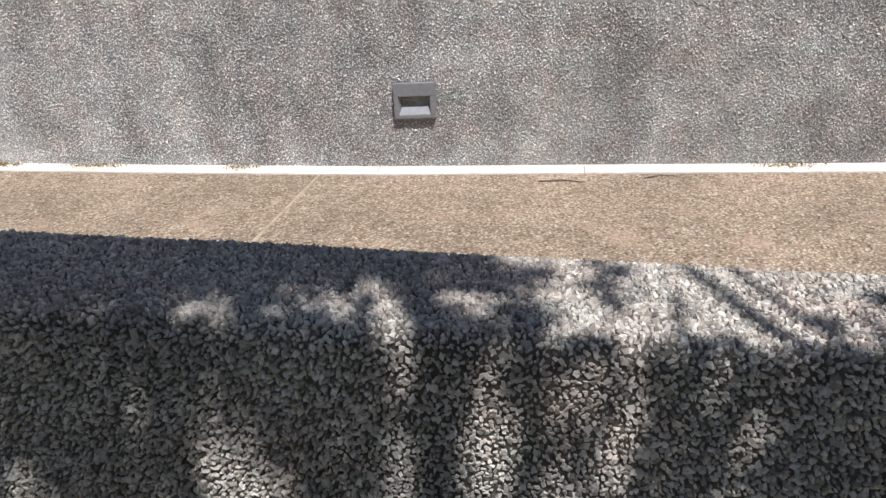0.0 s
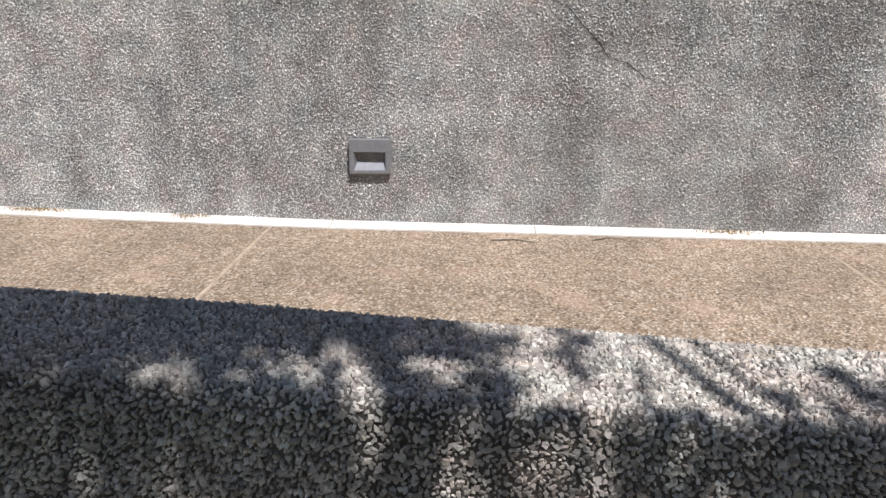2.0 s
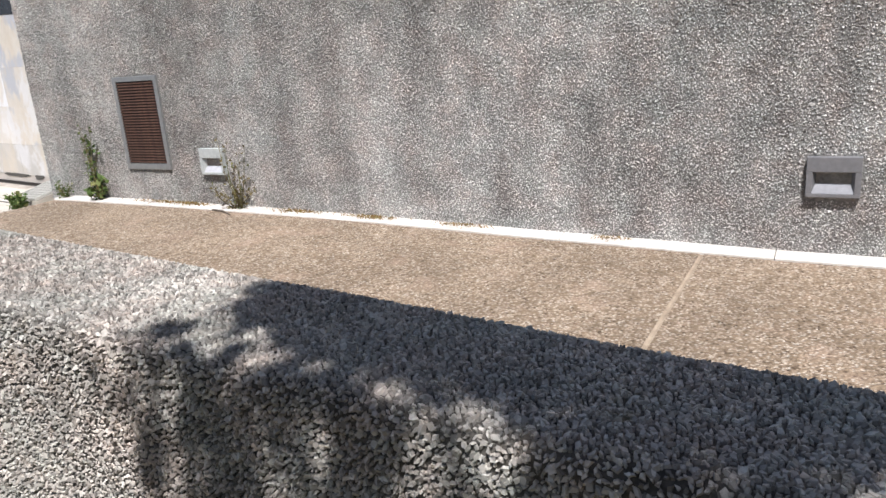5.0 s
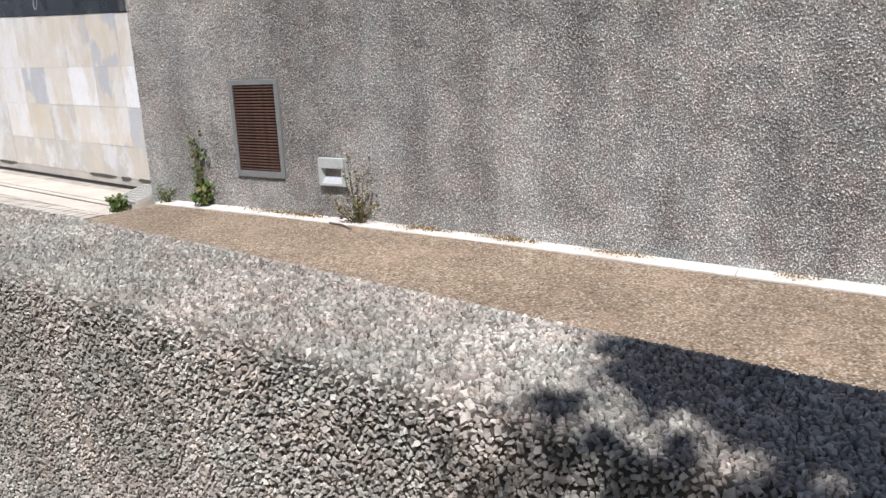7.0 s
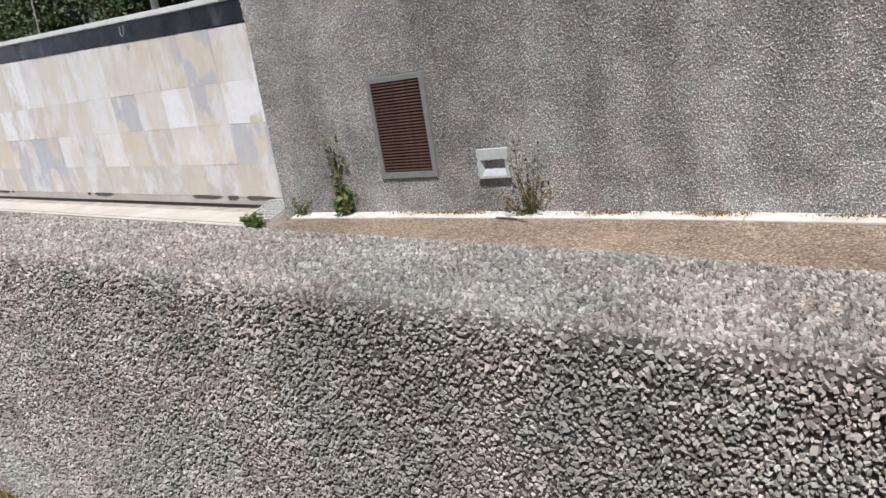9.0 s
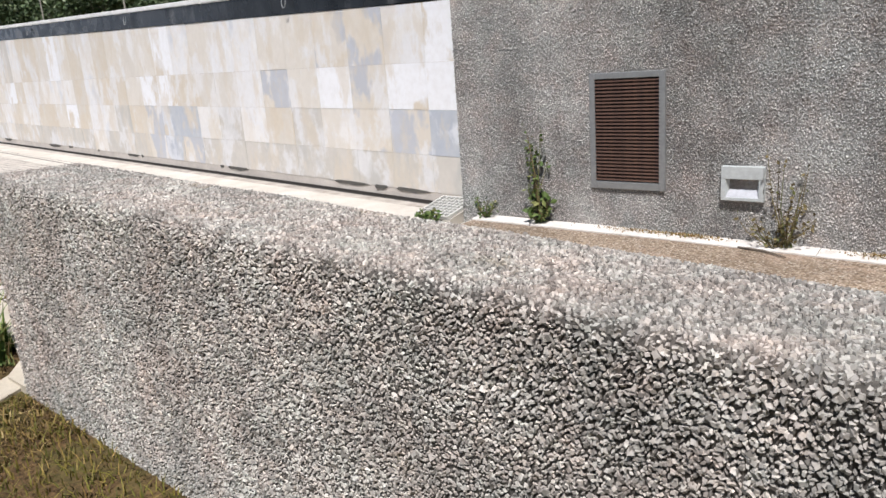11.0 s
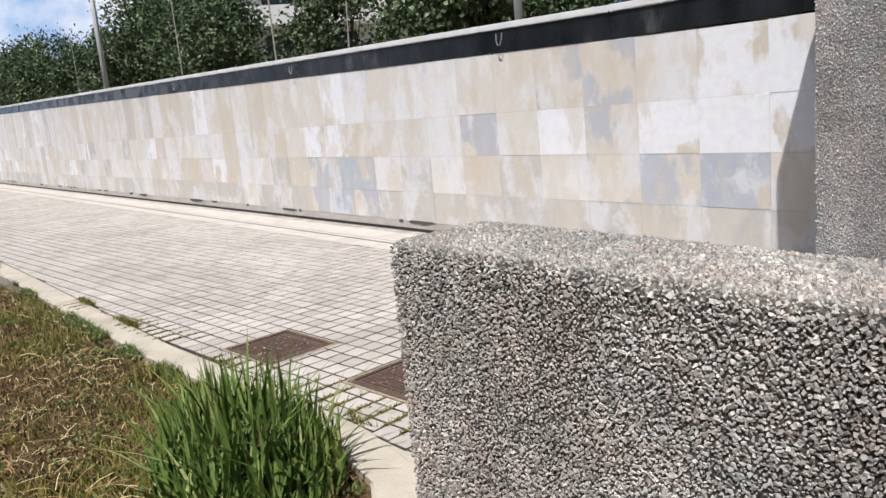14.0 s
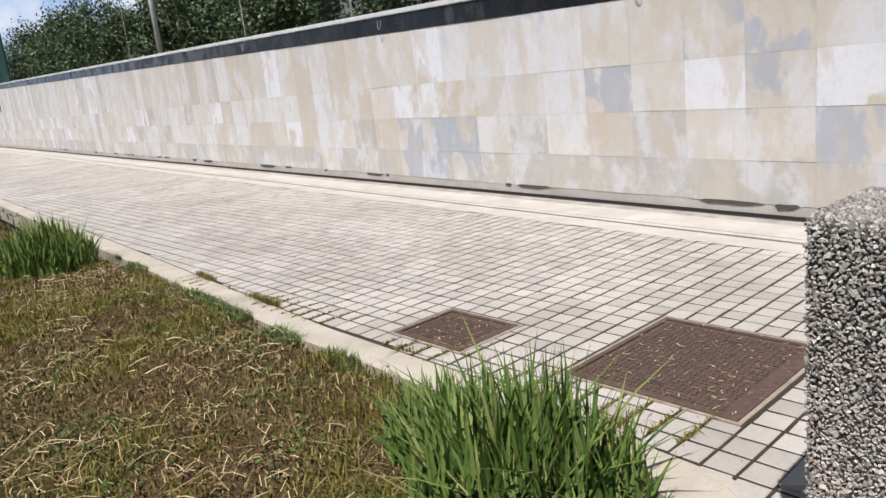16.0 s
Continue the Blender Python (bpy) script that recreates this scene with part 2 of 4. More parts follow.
M_MORTAR, M_WASHED = mortar("wall_mortar", (0.31, 0.303, 0.293), (0.48, 0.47, 0.457)), washed()
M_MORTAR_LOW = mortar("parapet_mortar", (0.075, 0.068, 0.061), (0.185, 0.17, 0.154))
M_JOINT_TAN = concrete("joint_filler", (0.27, 0.21, 0.155), (0.47, 0.385, 0.29), 14)
M_CONCRETE = concrete("pale_concrete", (0.46, 0.42, 0.36), (0.62, 0.58, 0.52))
M_KERB = concrete("kerb_concrete", (0.42, 0.37, 0.29), (0.60, 0.54, 0.44))
M_FOOTING = concrete("stained_footing", (0.44, 0.40, 0.36), (0.66, 0.61, 0.55), 2.2)
M_GUTTER = concrete("dirty_gutter", (0.25, 0.22, 0.19), (0.56, 0.51, 0.45), 5.0)
M_GROOVE = plain("dark_joint", (0.05, 0.045, 0.04), 0.95)
M_JOINT = concrete("paving_bed", (0.030, 0.024, 0.017), (0.075, 0.060, 0.045), 9)
M_STRIP = concrete("white_marble_strip", (0.52, 0.48, 0.43), (0.78, 0.745, 0.70), 9)
M_COPE_TOP = concrete("coping_top_stone", (0.66, 0.66, 0.65), (0.82, 0.82, 0.81))
M_BLACK = black_stone()
M_SETT, M_SETT_FAR = setts_single(), setts_joined()
M_LAMP_GREY = plain("grey_cast_metal", (0.24, 0.24, 0.25), 0.5, 0.3)
M_LAMP_PALE = plain("weathered_pale_metal", (0.52, 0.55, 0.54), 0.6, 0.1)
M_LENS = plain("frosted_lamp_glass", (0.50, 0.51, 0.54), 0.35)
M_LENS_DULL = plain("dusty_lamp_glass", (0.26, 0.265, 0.285), 0.5)
M_HOLLOW = plain("lamp_inside", (0.10, 0.10, 0.10), 0.7)
M_FRAME = plain("galvanised_frame", (0.33, 0.34, 0.34), 0.45, 0.5)
M_SLAT = rusty("rusty_louvre", (0.045, 0.024, 0.018), (0.105, 0.055, 0.037))
M_COVER = rusty("rusty_cast_iron", (0.072, 0.046, 0.036), (0.15, 0.098, 0.075))
M_GRATE = plain("pale_grating", (0.55, 0.54, 0.50), 0.6)
M_SOIL = lawn_soil()
M_BLADE = blade_material("green_blades", (0.0, (0.055, 0.105, 0.018)), (0.5, (0.12, 0.19, 0.038)), (0.85, (0.19, 0.245, 0.06)), (1.0, (0.29, 0.30, 0.11)))
M_LAWN = blade_material("lawn_blades", (0.0, (0.058, 0.064, 0.012)), (0.4, (0.135, 0.125, 0.022)), (0.8, (0.22, 0.18, 0.038)), (1.0, (0.34, 0.22, 0.075)))
M_THATCH = blade_material("dead_thatch", (0.0, (0.045, 0.028, 0.011)), (0.5, (0.115, 0.072, 0.027)), (0.85, (0.25, 0.17, 0.06)), (1.0, (0.48, 0.37, 0.17)))
M_STRAW = blade_material("dry_straw", (0.0, (0.24, 0.15, 0.06)), (0.5, (0.44, 0.32, 0.15)), (1.0, (0.68, 0.57, 0.36)))
M_DRY = blade_material("dry_weed", (0.0, (0.10, 0.075, 0.035)), (0.7, (0.20, 0.16, 0.07)), (1.0, (0.12, 0.15, 0.05)))
M_WEED = blade_material("weed_leaves", (0.0, (0.05, 0.09, 0.02)), (0.7, (0.12, 0.17, 0.05)), (1.0, (0.25, 0.24, 0.09)))
M_MOSS = blade_material("moss_tufts", (0.0, (0.16, 0.095, 0.03)), (0.6, (0.32, 0.20, 0.07)), (1.0, (0.20, 0.19, 0.06)))
M_LEAF = blade_material("tree_leaves", (0.0, (0.024, 0.045, 0.016)), (0.5, (0.055, 0.088, 0.034)), (0.85, (0.11, 0.15, 0.065)), (1.0, (0.27, 0.31, 0.20)))
M_BARK = rusty("bark", (0.07, 0.055, 0.042), (0.19, 0.16, 0.13))
M_POST = plain("white_painted_post", (0.80, 0.81, 0.82), 0.55, 0.0, 12, 0.06)
M_STAKE = rusty("weathered_stake", (0.26, 0.235, 0.20), (0.44, 0.41, 0.36))
M_WHITE = plain("white_render", (0.72, 0.71, 0.69), 0.8, 0, 3, 0.1)
M_RED = plain("red_render", (0.42, 0.10, 0.07), 0.8)
M_PANE = plain("dark_window_glass", (0.05, 0.06, 0.07), 0.1)
M_NET = plain("green_netting", (0.012, 0.05, 0.04), 0.8)
M_GAP = plain("broken_slab_foot", (0.10, 0.095, 0.085), 0.95)
M_CRACK = plain("crack_shadowed_mortar", (0.035, 0.033, 0.03), 0.95)


# ---- building helpers ----
def mesh_of(name, bm, material, smooth=False):
    me = bpy.data.meshes.new(name)
    bm.normal_update()
    bm.to_mesh(me)
    bm.free()
    me.materials.append(material)
    if smooth:
        me.shade_smooth()
    return me


def part(name, bm, material, parent=None, label="", smooth=False):
    ob = new(name, mesh_of(name, bm, material, smooth))
    if parent is not None:
        ob.parent = parent
    return tagged(ob, label)


def thing(name, label, category, group="", kind="", at=(0, 0, 0)):
    ob = new(name)
    ob.location = at
    ob.empty_display_size = 0.1
    return tagged(ob, label, category, group, kind)


def block(x0, x1, y0, y1, z0, z1, bevel=0.0, bm=None):
    own = bmesh.new()
    bmesh.ops.create_cube(own, size=1.0)
    bmesh.ops.scale(own, vec=(x1 - x0, y1 - y0, z1 - z0), verts=own.verts)
    bmesh.ops.translate(own, vec=((x0 + x1) / 2, (y0 + y1) / 2, (z0 + z1) / 2), verts=own.verts)
    if bevel:
        bmesh.ops.bevel(own, geom=own.edges[:], offset=bevel, segments=2, affect="EDGES", profile=0.6)
    if bm is None:
        return own
    me = bpy.data.meshes.new("tmp")
    own.to_mesh(me)
    own.free()
    bm.from_mesh(me)
    bpy.data.meshes.remove(me)
    return bm


def prism(outline, axis, lo, hi):
    """A closed outline pushed along an axis: 'x' takes (y, z) pairs, 'y' takes (x, z), 'z' takes (x, y)."""
    bm = bmesh.new()
    put = {"x": lambda a, b, c: (c, a, b), "y": lambda a, b, c: (a, c, b), "z": lambda a, b, c: (a, b, c)}[axis]
    one = [bm.verts.new(put(a, b, lo)) for a, b in outline]
    two = [bm.verts.new(put(a, b, hi)) for a, b in outline]
    bm.faces.new(one)
    bm.faces.new(two[::-1])
    for i in range(len(one)):
        j = (i + 1) % len(one)
        bm.faces.new((one[j], one[i], two[i], two[j]))
    bmesh.ops.recalc_face_normals(bm, faces=bm.faces[:])
    return bm


def tube(points, radii, sides=8, bm=None):
    bm = bm or bmesh.new()
    rings = []
    for i, p in enumerate(points):
        p = Vector(p)
        a, b = Vector(points[max(0, i - 1)]), Vector(points[min(len(points) - 1, i + 1)])
        q = (b - a).to_track_quat("Z", "Y")
        rings.append([bm.verts.new(p + q @ Vector((math.cos(k / sides * math.tau), math.sin(k / sides * math.tau), 0)) * radii[i]) for k in range(sides)])
    for r, s in zip(rings, rings[1:]):
        for k in range(sides):
            bm.faces.new((r[k], r[(k + 1) % sides], s[(k + 1) % sides], s[k]))
    bm.faces.new(rings[-1])
    bm.faces.new(rings[0][::-1])
    return bm


def raw_mesh(name, verts, faces, material, parent=None, smooth=False):
    """A mesh from arrays: verts (n, 3), faces (m, 3)."""
    me = bpy.data.meshes.new(name)
    me.vertices.add(len(verts))
    me.vertices.foreach_set("co", np.asarray(verts, np.float32).ravel())
    me.loops.add(faces.size)
    me.loops.foreach_set("vertex_index", faces.astype(np.int32).ravel())
    me.polygons.add(len(faces))
    me.polygons.foreach_set("loop_start", np.arange(0, faces.size, 3, dtype=np.int32))
    me.update(calc_edges=True)
    me.materials.append(material)
    if not smooth:
        me.shade_flat()
    ob = new(name, me)
    if parent is not None:
        ob.parent = parent
    return ob


RNG = np.random.default_rng(7)


def chips(name, places, normals, size, material, parent, flat=0.5, sides=5, lean=0.35, proud=0.55, crest=0.86):
    """Angular stone flakes bedded in a surface: steep broken sides under one tilted flat face."""
    n = len(places)
    side = np.cross(normals, RNG.normal(size=(n, 3)))
    side /= np.linalg.norm(side, axis=1)[:, None]
    up = np.cross(normals, side)
    s = size * np.clip(RNG.lognormal(-0.10, 0.27, (n, 1)), 0.45, 1.8) * 0.5
    stretch = RNG.uniform(0.45, 0.95, (n, 1))
    slope_a, slope_b = np.clip(RNG.normal(0, lean, (n, 1)), -0.95, 0.95), np.clip(RNG.normal(0, lean, (n, 1)), -0.95, 0.95)
    rise = size * 0.5 * flat * RNG.uniform(0.6, 1.3, (n, 1))
    rows = []
    ang = np.arange(sides) / sides * math.tau
    spin = [a + RNG.normal(0, 0.22, (n, 1)) for a in ang]
    reach = [RNG.uniform(0.78, 1.2, (n, 1)) for a in ang]
    for r, top in ((1.02, False), (crest, True)):
        for aa, k in zip(spin, reach):
            ca, sa = np.cos(aa) * k * r * s, np.sin(aa) * k * r * s * stretch
            lift = rise * proud + ca * slope_a + sa * slope_b if top else -rise + np.minimum(0, ca * slope_a + sa * slope_b)
            rows.append(places + side * ca + up * sa + normals * lift)
    verts = np.stack(rows, 1).reshape(-1, 3)
    tri = []
    for k in range(sides):
        j = (k + 1) % sides
        tri += [(k, j, sides + j), (k, sides + j, sides + k)]
    tri += [(sides, sides + k, sides + k + 1) for k in range(1, sides - 1)]
    faces = (np.array(tri)[None] + (np.arange(n) * (2 * sides))[:, None, None]).reshape(-1, 3)
    return tagged(raw_mesh(name, verts, faces, material, parent), kind="stuff")


def scatter(w, h, step):
    """Jittered places on a rectangle."""
    a, b = np.meshgrid(np.arange(0, w, step), np.arange(0, h, step * 0.87))
    a = a + (np.arange(a.shape[0]) % 2)[:, None] * step / 2
    p = np.stack([a.ravel(), b.ravel()], 1)
    p = p + RNG.uniform(-0.42, 0.42, p.shape) * step
    return p[(p[:, 0] > 0) & (p[:, 0] < w) & (p[:, 1] > 0) & (p[:, 1] < h)]


def blades(name, roots, height, width, lean, material, parent=None, kinks=3):
    """Bent grass blades: roots (n, 3), height (n,)."""
    n = len(roots)
    turn = RNG.uniform(0, math.tau, n)
    out = np.stack([np.cos(turn), np.sin(turn), np.zeros(n)], 1)
    across = np.stack([-np.sin(turn), np.cos(turn), np.zeros(n)], 1)
    bend = RNG.normal(0, 1, n) * lean
    rows = []
    for k in range(kinks + 1):
        f = k / kinks
        mid = roots + out * (bend * f ** 1.8 * height)[:, None]
        mid[:, 2] += height * f * (1 - 0.18 * np.abs(bend) * f)
        w = width * (1 - f ** 1.5) + 0.0006
        rows += [mid - across * (w / 2 if np.isscalar(w) else w[:, None] / 2), mid + across * (w / 2 if np.isscalar(w) else w[:, None] / 2)]
    verts = np.stack(rows, 1).reshape(-1, 3)
    tri = []
    for k in range(kinks):
        a = 2 * k
        tri += [(a, a + 1, a + 3), (a, a + 3, a + 2)]
    faces = (np.array(tri)[None] + (np.arange(n) * 2 * (kinks + 1))[:, None, None]).reshape(-1, 3)
    return raw_mesh(name, verts, faces, material, parent)


def leaves(name, places, size, material, parent=None):
    """Small folded leaves turned every way."""
    n = len(places)
    a = RNG.normal(size=(n, 3))
    a /= np.linalg.norm(a, axis=1)[:, None]
    b = np.cross(a, RNG.normal(size=(n, 3)))
    b /= np.linalg.norm(b, axis=1)[:, None]
    c = np.cross(a, b)
    s = (size * RNG.uniform(0.6, 1.4, n))[:, None]
    verts = np.stack([places, places + (a * 0.5 + b * 0.32 + c * 0.08) * s, places + a * s, places + (a * 0.5 - b * 0.32 + c * 0.08) * s], 1).reshape(-1, 3)
    faces = (np.array([(0, 1, 2), (0, 2, 3)])[None] + (np.arange(n) * 4)[:, None, None]).reshape(-1, 3)
    return raw_mesh(name, verts, faces, material, parent)


# ---- ground and floors ----
def ground_z(x):
    """The lawn falls gently along the parapet."""
    return -0.087 - 0.018 * (x + 7) if x < -6.5 else -0.096 - 0.039 * (x + 6.5)


XS = [-400, -120, -60, -40, -30, -24, -20, -17, -14, -12, -10, -8.5, -7.5, -6.5, -5.5, -4.5, -3.5, -2.5, -1.5, -0.5, 0.5, 1.5, 2.5, 3.5, 5, 8, 12]
bm = bmesh.new()
grid = []
for x in XS + [40, 400]:
    z = ground_z(max(-60, min(x, 12)))
    grid.append([bm.verts.new((x, y, z - 0.02)) for y in (-400, -60, -20, -10, -7, -5, -4, -3.2, -2.6)] + [bm.verts.new((x, y, -0.34 if x < 0 else -0.75)) for y in (-2.2, 2, 20, 400)])
for r, s in zip(grid, grid[1:]):
    for k in range(len(r) - 1):
        bm.faces.new((r[k], s[k], s[k + 1], r[k + 1]))
ground = part("ground", bm, M_SOIL)
tagged(ground, "mown dry lawn soil, brown and green", "lawn", kind="structure")

# washed-concrete walkway between parapet and wall
def floor_z(x):
    return float(np.interp(-x, (-3.0, -0.6, 0.0, 1.4, 2.5, 4.0, 6.0), (-0.032, -0.004, 0.0, 0.035, 0.07, 0.092, 0.10)))


walkway = thing("pavement_walkway", "tan washed-aggregate concrete walkway beside the tall wall", "walkway", kind="structure")
edges = [-5.36, -0.413, 2.42, 7.0]
part("bed", block(-5.34, 7.0, -2.42, 0.0, -0.9, -0.06), M_JOINT_TAN, walkway)
for a, b in zip(edges, edges[1:]):
    a, b = a + 0.011, b - 0.011
    mids = [x for x in (-4.0, -2.5, -1.4, 0.0, 0.6, 3.0) if a < x < b]
    outline = [(a, -0.12)] + [(x, floor_z(x)) for x in [a, *mids, b]] + [(b, -0.12)]
    part("slab", prism(outline, "y", -2.42, -0.102), M_WASHED, walkway)
for x in edges[1:-1]:
    part("joint_filler", prism([(x - 0.0105, -0.07), (x - 0.0105, floor_z(x) - 0.001), (x, floor_z(x) - 0.005), (x + 0.0105, floor_z(x) - 0.001), (x + 0.0105, -0.07)], "y", -2.42, -0.102), M_JOINT_TAN, walkway)
part("ramp_edge", prism([(-5.36, 0.094), (-5.36, -0.2), (-5.98, -0.2), (-5.98, -0.10)], "y", -2.42, -0.0), M_CONCRETE, walkway)
strip = thing("trim_strip", "white marble edging strip along the wall foot", "edging", kind="structure")
x = -5.36
while x < 6.5:
    w = random.uniform(0.98, 1.1)
    r, slope = random.uniform(0.0100, 0.0108), (floor_z(x + w) - floor_z(x)) / w
    piece = part("marble_piece", prism([(-0.10, -0.06), (-0.10, r - 0.004), (-0.096, r), (-0.001, r + 0.012), (-0.001, -0.06)], "x", 0.002, w - 0.002), M_STRIP, strip)
    piece.data.transform(Matrix(((1, 0, 0, 0), (0, 1, 0, 0), (slope, 0, 1, 0), (0, 0, 0, 1))))
    piece.location = (x, 0, floor_z(x))
    x += w

# ---- distant sky ----
def cloudy():
    mat = bpy.data.materials.new("summer_clouds")
    mat.use_nodes = True
    t = mat.node_tree
    t.nodes.clear()
    out, glow = t.nodes.new("ShaderNodeOutputMaterial"), t.nodes.new("ShaderNodeEmission")
    place, puff, ramp = t.nodes.new("ShaderNodeTexCoord"), t.nodes.new("ShaderNodeTexNoise"), t.nodes.new("ShaderNodeValToRGB")
    puff.inputs["Scale"].default_value, puff.inputs["Detail"].default_value, puff.inputs["Roughness"].default_value = 0.012, 7, 0.55
    ramp.color_ramp.elements[0].position, ramp.color_ramp.elements[0].color = 0.47, (0.22, 0.42, 0.74, 1)
    ramp.color_ramp.elements[1].position, ramp.color_ramp.elements[1].color = 0.60, (0.86, 0.90, 0.96, 1)
    t.links.new(place.outputs["Object"], puff.inputs["Vector"])
    t.links.new(puff.outputs["Fac"], ramp.inputs["Fac"])
    t.links.new(ramp.outputs["Color"], glow.inputs["Color"])
    t.links.new(glow.outputs["Emission"], out.inputs["Surface"])
    return mat


bm = bmesh.new()
arc = [(380 * math.cos(a), 380 * math.sin(a)) for a in np.linspace(radians(85), radians(215), 30)]
low, high = [bm.verts.new((x, y, -20)) for x, y in arc], [bm.verts.new((x, y, 150)) for x, y in arc]
for k in range(len(arc) - 1):
    bm.faces.new((low[k], low[k + 1], high[k + 1], high[k]))
tagged(part("backdrop_sky", bm, cloudy()), "blue summer sky with white clouds", "sky", kind="structure")

# ---- the tall wall ----
wall = thing("wall_aggregate", "tall grey exposed-aggregate wall with rain stains", "wall", kind="structure")
WALL_END = -5.506
part("core", prism([(WALL_END, -0.9), (WALL_END, 2.70), (WALL_END + 0.28, 3.48), (7.0, 3.48), (7.0, -0.9)], "y", 0.0, 0.36), M_MORTAR, wall)
# unseen block added behind the wall's end to darken the corner of the clad wall
part("return_wall", block(-5.30, -4.95, 0.364, 1.2, -0.9, 3.40), M_MORTAR, wall)
p = scatter(8.6, 1.95, 0.0106)
p = p[(p[:, 1] < 1.6) | (p[:, 0] < 2.8)]
front = np.stack([WALL_END + p[:, 0], np.full(len(p), -0.001), p[:, 1]], 1)


def holed(q):
    keep = np.ones(len(q), bool)
    for x0, x1, z0, z1 in ((-4.52, -4.045, 0.34, 1.015), (-3.75, -3.52, 0.30, 0.51), (0.002, 0.235, 0.265, 0.475)):
        keep &= ~((q[:, 0] > x0) & (q[:, 0] < x1) & (q[:, 2] > z0) & (q[:, 2] < z1))
    return q[keep]


front = holed(front)
CRACK = [(1.12, 1.12), (1.19, 1.04), (1.276, 0.956), (1.33, 0.88), (1.42, 0.86), (1.50, 0.80), (1.58, 0.758)]
bm = bmesh.new()
rows = [(bm.verts.new((x - 0.002, -0.004, z - w)), bm.verts.new((x + 0.002, -0.004, z + w))) for (x, z), w in zip(CRACK, (0.0004, 0.0010, 0.0018, 0.0006, 0.0016, 0.0011, 0.0004))]
for q, r in zip(rows, rows[1:]):
    bm.faces.new((q[0], r[0], r[1], q[1]))
part("crack", bm, M_CRACK, wall, "dark ragged crack")
dense = np.concatenate([np.linspace(a, b, 14) for a, b in zip(CRACK, CRACK[1:])]) + RNG.normal(0, 0.004, (84, 2))
pits = RNG.uniform((WALL_END, 0.1), (3.0, 1.9), (70, 2))
for spot, reach in [(q + RNG.normal(0, 0.006, 2), RNG.uniform(0.004, 0.0105)) for q in dense] + [(q, 0.012) for q in pits]:
    front = front[np.hypot(front[:, 0] - spot[0], front[:, 2] - spot[1]) > reach]
chips("stone_chips", front, np.tile((0.0, -1.0, 0.0), (len(front), 1)), 0.0136, M_CHIP_WALL, wall, 0.52, 3, 0.46, 0.6, 0.76)
p = scatter(0.36, 2.4, 0.019)
side = np.stack([np.full(len(p), WALL_END + 0.001), p[:, 0], p[:, 1] - 0.1], 1)
chips("end_chips", side, np.tile((-1.0, 0.0, 0.0), (len(side), 1)), 0.022, M_CHIP_WALL, wall, 0.5, 5, 0.45)

# ---- the parapet ----
parapet = thing("wall_parapet", "low thick parapet wall coated in grey stone chips", "parapet", kind="structure")
PX0, PX1, PY0, PY1 = -5.75, 3.0, -2.815, -2.39


def back_y(x):
    """The back arris: the wall narrows a little towards its lower end."""
    return np.interp(x, (-2.2, 1.2), (PY1, PY1 - 0.105))


def top_z(x):
    return 0.548 - 0.046 * x


R = 0.034
profile = [(PY0, -1.4), (PY0, -R)] + [(PY0 + R - R * math.cos(a), -R + R * math.sin(a)) for a in np.linspace(0.3, 1.27, 4)]
profile += [(PY1 - R + R * math.sin(a), -R + R * math.cos(a)) for a in np.linspace(0.3, 1.27, 4)] + [(PY1, -R), (PY1, -1.4)]
bm = bmesh.new()
rings = []
for x in (PX0 + 0.004, PX0 + 0.03, -4.2, -2.2, -0.5, 1.2, PX1 + 3):
    inset = 0.02 if x < PX0 + 0.01 else 0.0
    rings.append([bm.verts.new((x, PY0 + (min(max(y, PY0 + inset), PY1 - inset) - PY0) * (back_y(x) - PY0) / (PY1 - PY0), top_z(x) + h - inset)) for y, h in profile])
for r, s in zip(rings, rings[1:]):
    for k in range(len(r) - 1):
        bm.faces.new((r[k], s[k], s[k + 1], r[k + 1]))
bm.faces.new(rings[0])
bm.faces.new(rings[-1][::-1])
bmesh.ops.recalc_face_normals(bm, faces=bm.faces[:])
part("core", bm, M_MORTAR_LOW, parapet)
# chips over front, rounded arrises and top: s runs up the front, over and down the back
FRONT, ARC, FLAT = 1.25, R * math.pi / 2, PY1 - PY0 - 2 * R
p = scatter(PX1 - PX0 - 1.1, FRONT + ARC * 2 + FLAT + 0.12, 0.0095)
p = p[p[:, 1] > 0.28]
s = p[:, 1]
y, h, ny, nz = np.zeros(len(p)), np.zeros(len(p)), np.zeros(len(p)), np.zeros(len(p))
m = s < FRONT
y[m], h[m], ny[m] = PY0, -R - (FRONT - s[m]), -1
m = (s >= FRONT) & (s < FRONT + ARC)
a = (s[m] - FRONT) / R
y[m], h[m], ny[m], nz[m] = PY0 + R - R * np.cos(a), -R + R * np.sin(a), -np.cos(a), np.sin(a)
m = (s >= FRONT + ARC) & (s < FRONT + ARC + FLAT)
y[m], nz[m] = PY0 + R + s[m] - FRONT - ARC, 1
m = (s >= FRONT + ARC + FLAT) & (s < FRONT + 2 * ARC + FLAT)
a = (s[m] - FRONT - ARC - FLAT) / R
y[m], h[m], ny[m], nz[m] = PY1 - R + R * np.sin(a), -R + R * np.cos(a), np.sin(a), np.cos(a)
m = s >= FRONT + 2 * ARC + FLAT
y[m], h[m], ny[m] = PY1, -R - (s[m] - FRONT - 2 * ARC - FLAT), 1
px = PX0 + p[:, 0]
wob = np.array([noise.noise((u * 2.2, v * 3.0, 0.0)) for u, v in zip(px, s)]) * 0.004 + 0.002
y = PY0 + (y - PY0) * (back_y(px) - PY0) / (PY1 - PY0)
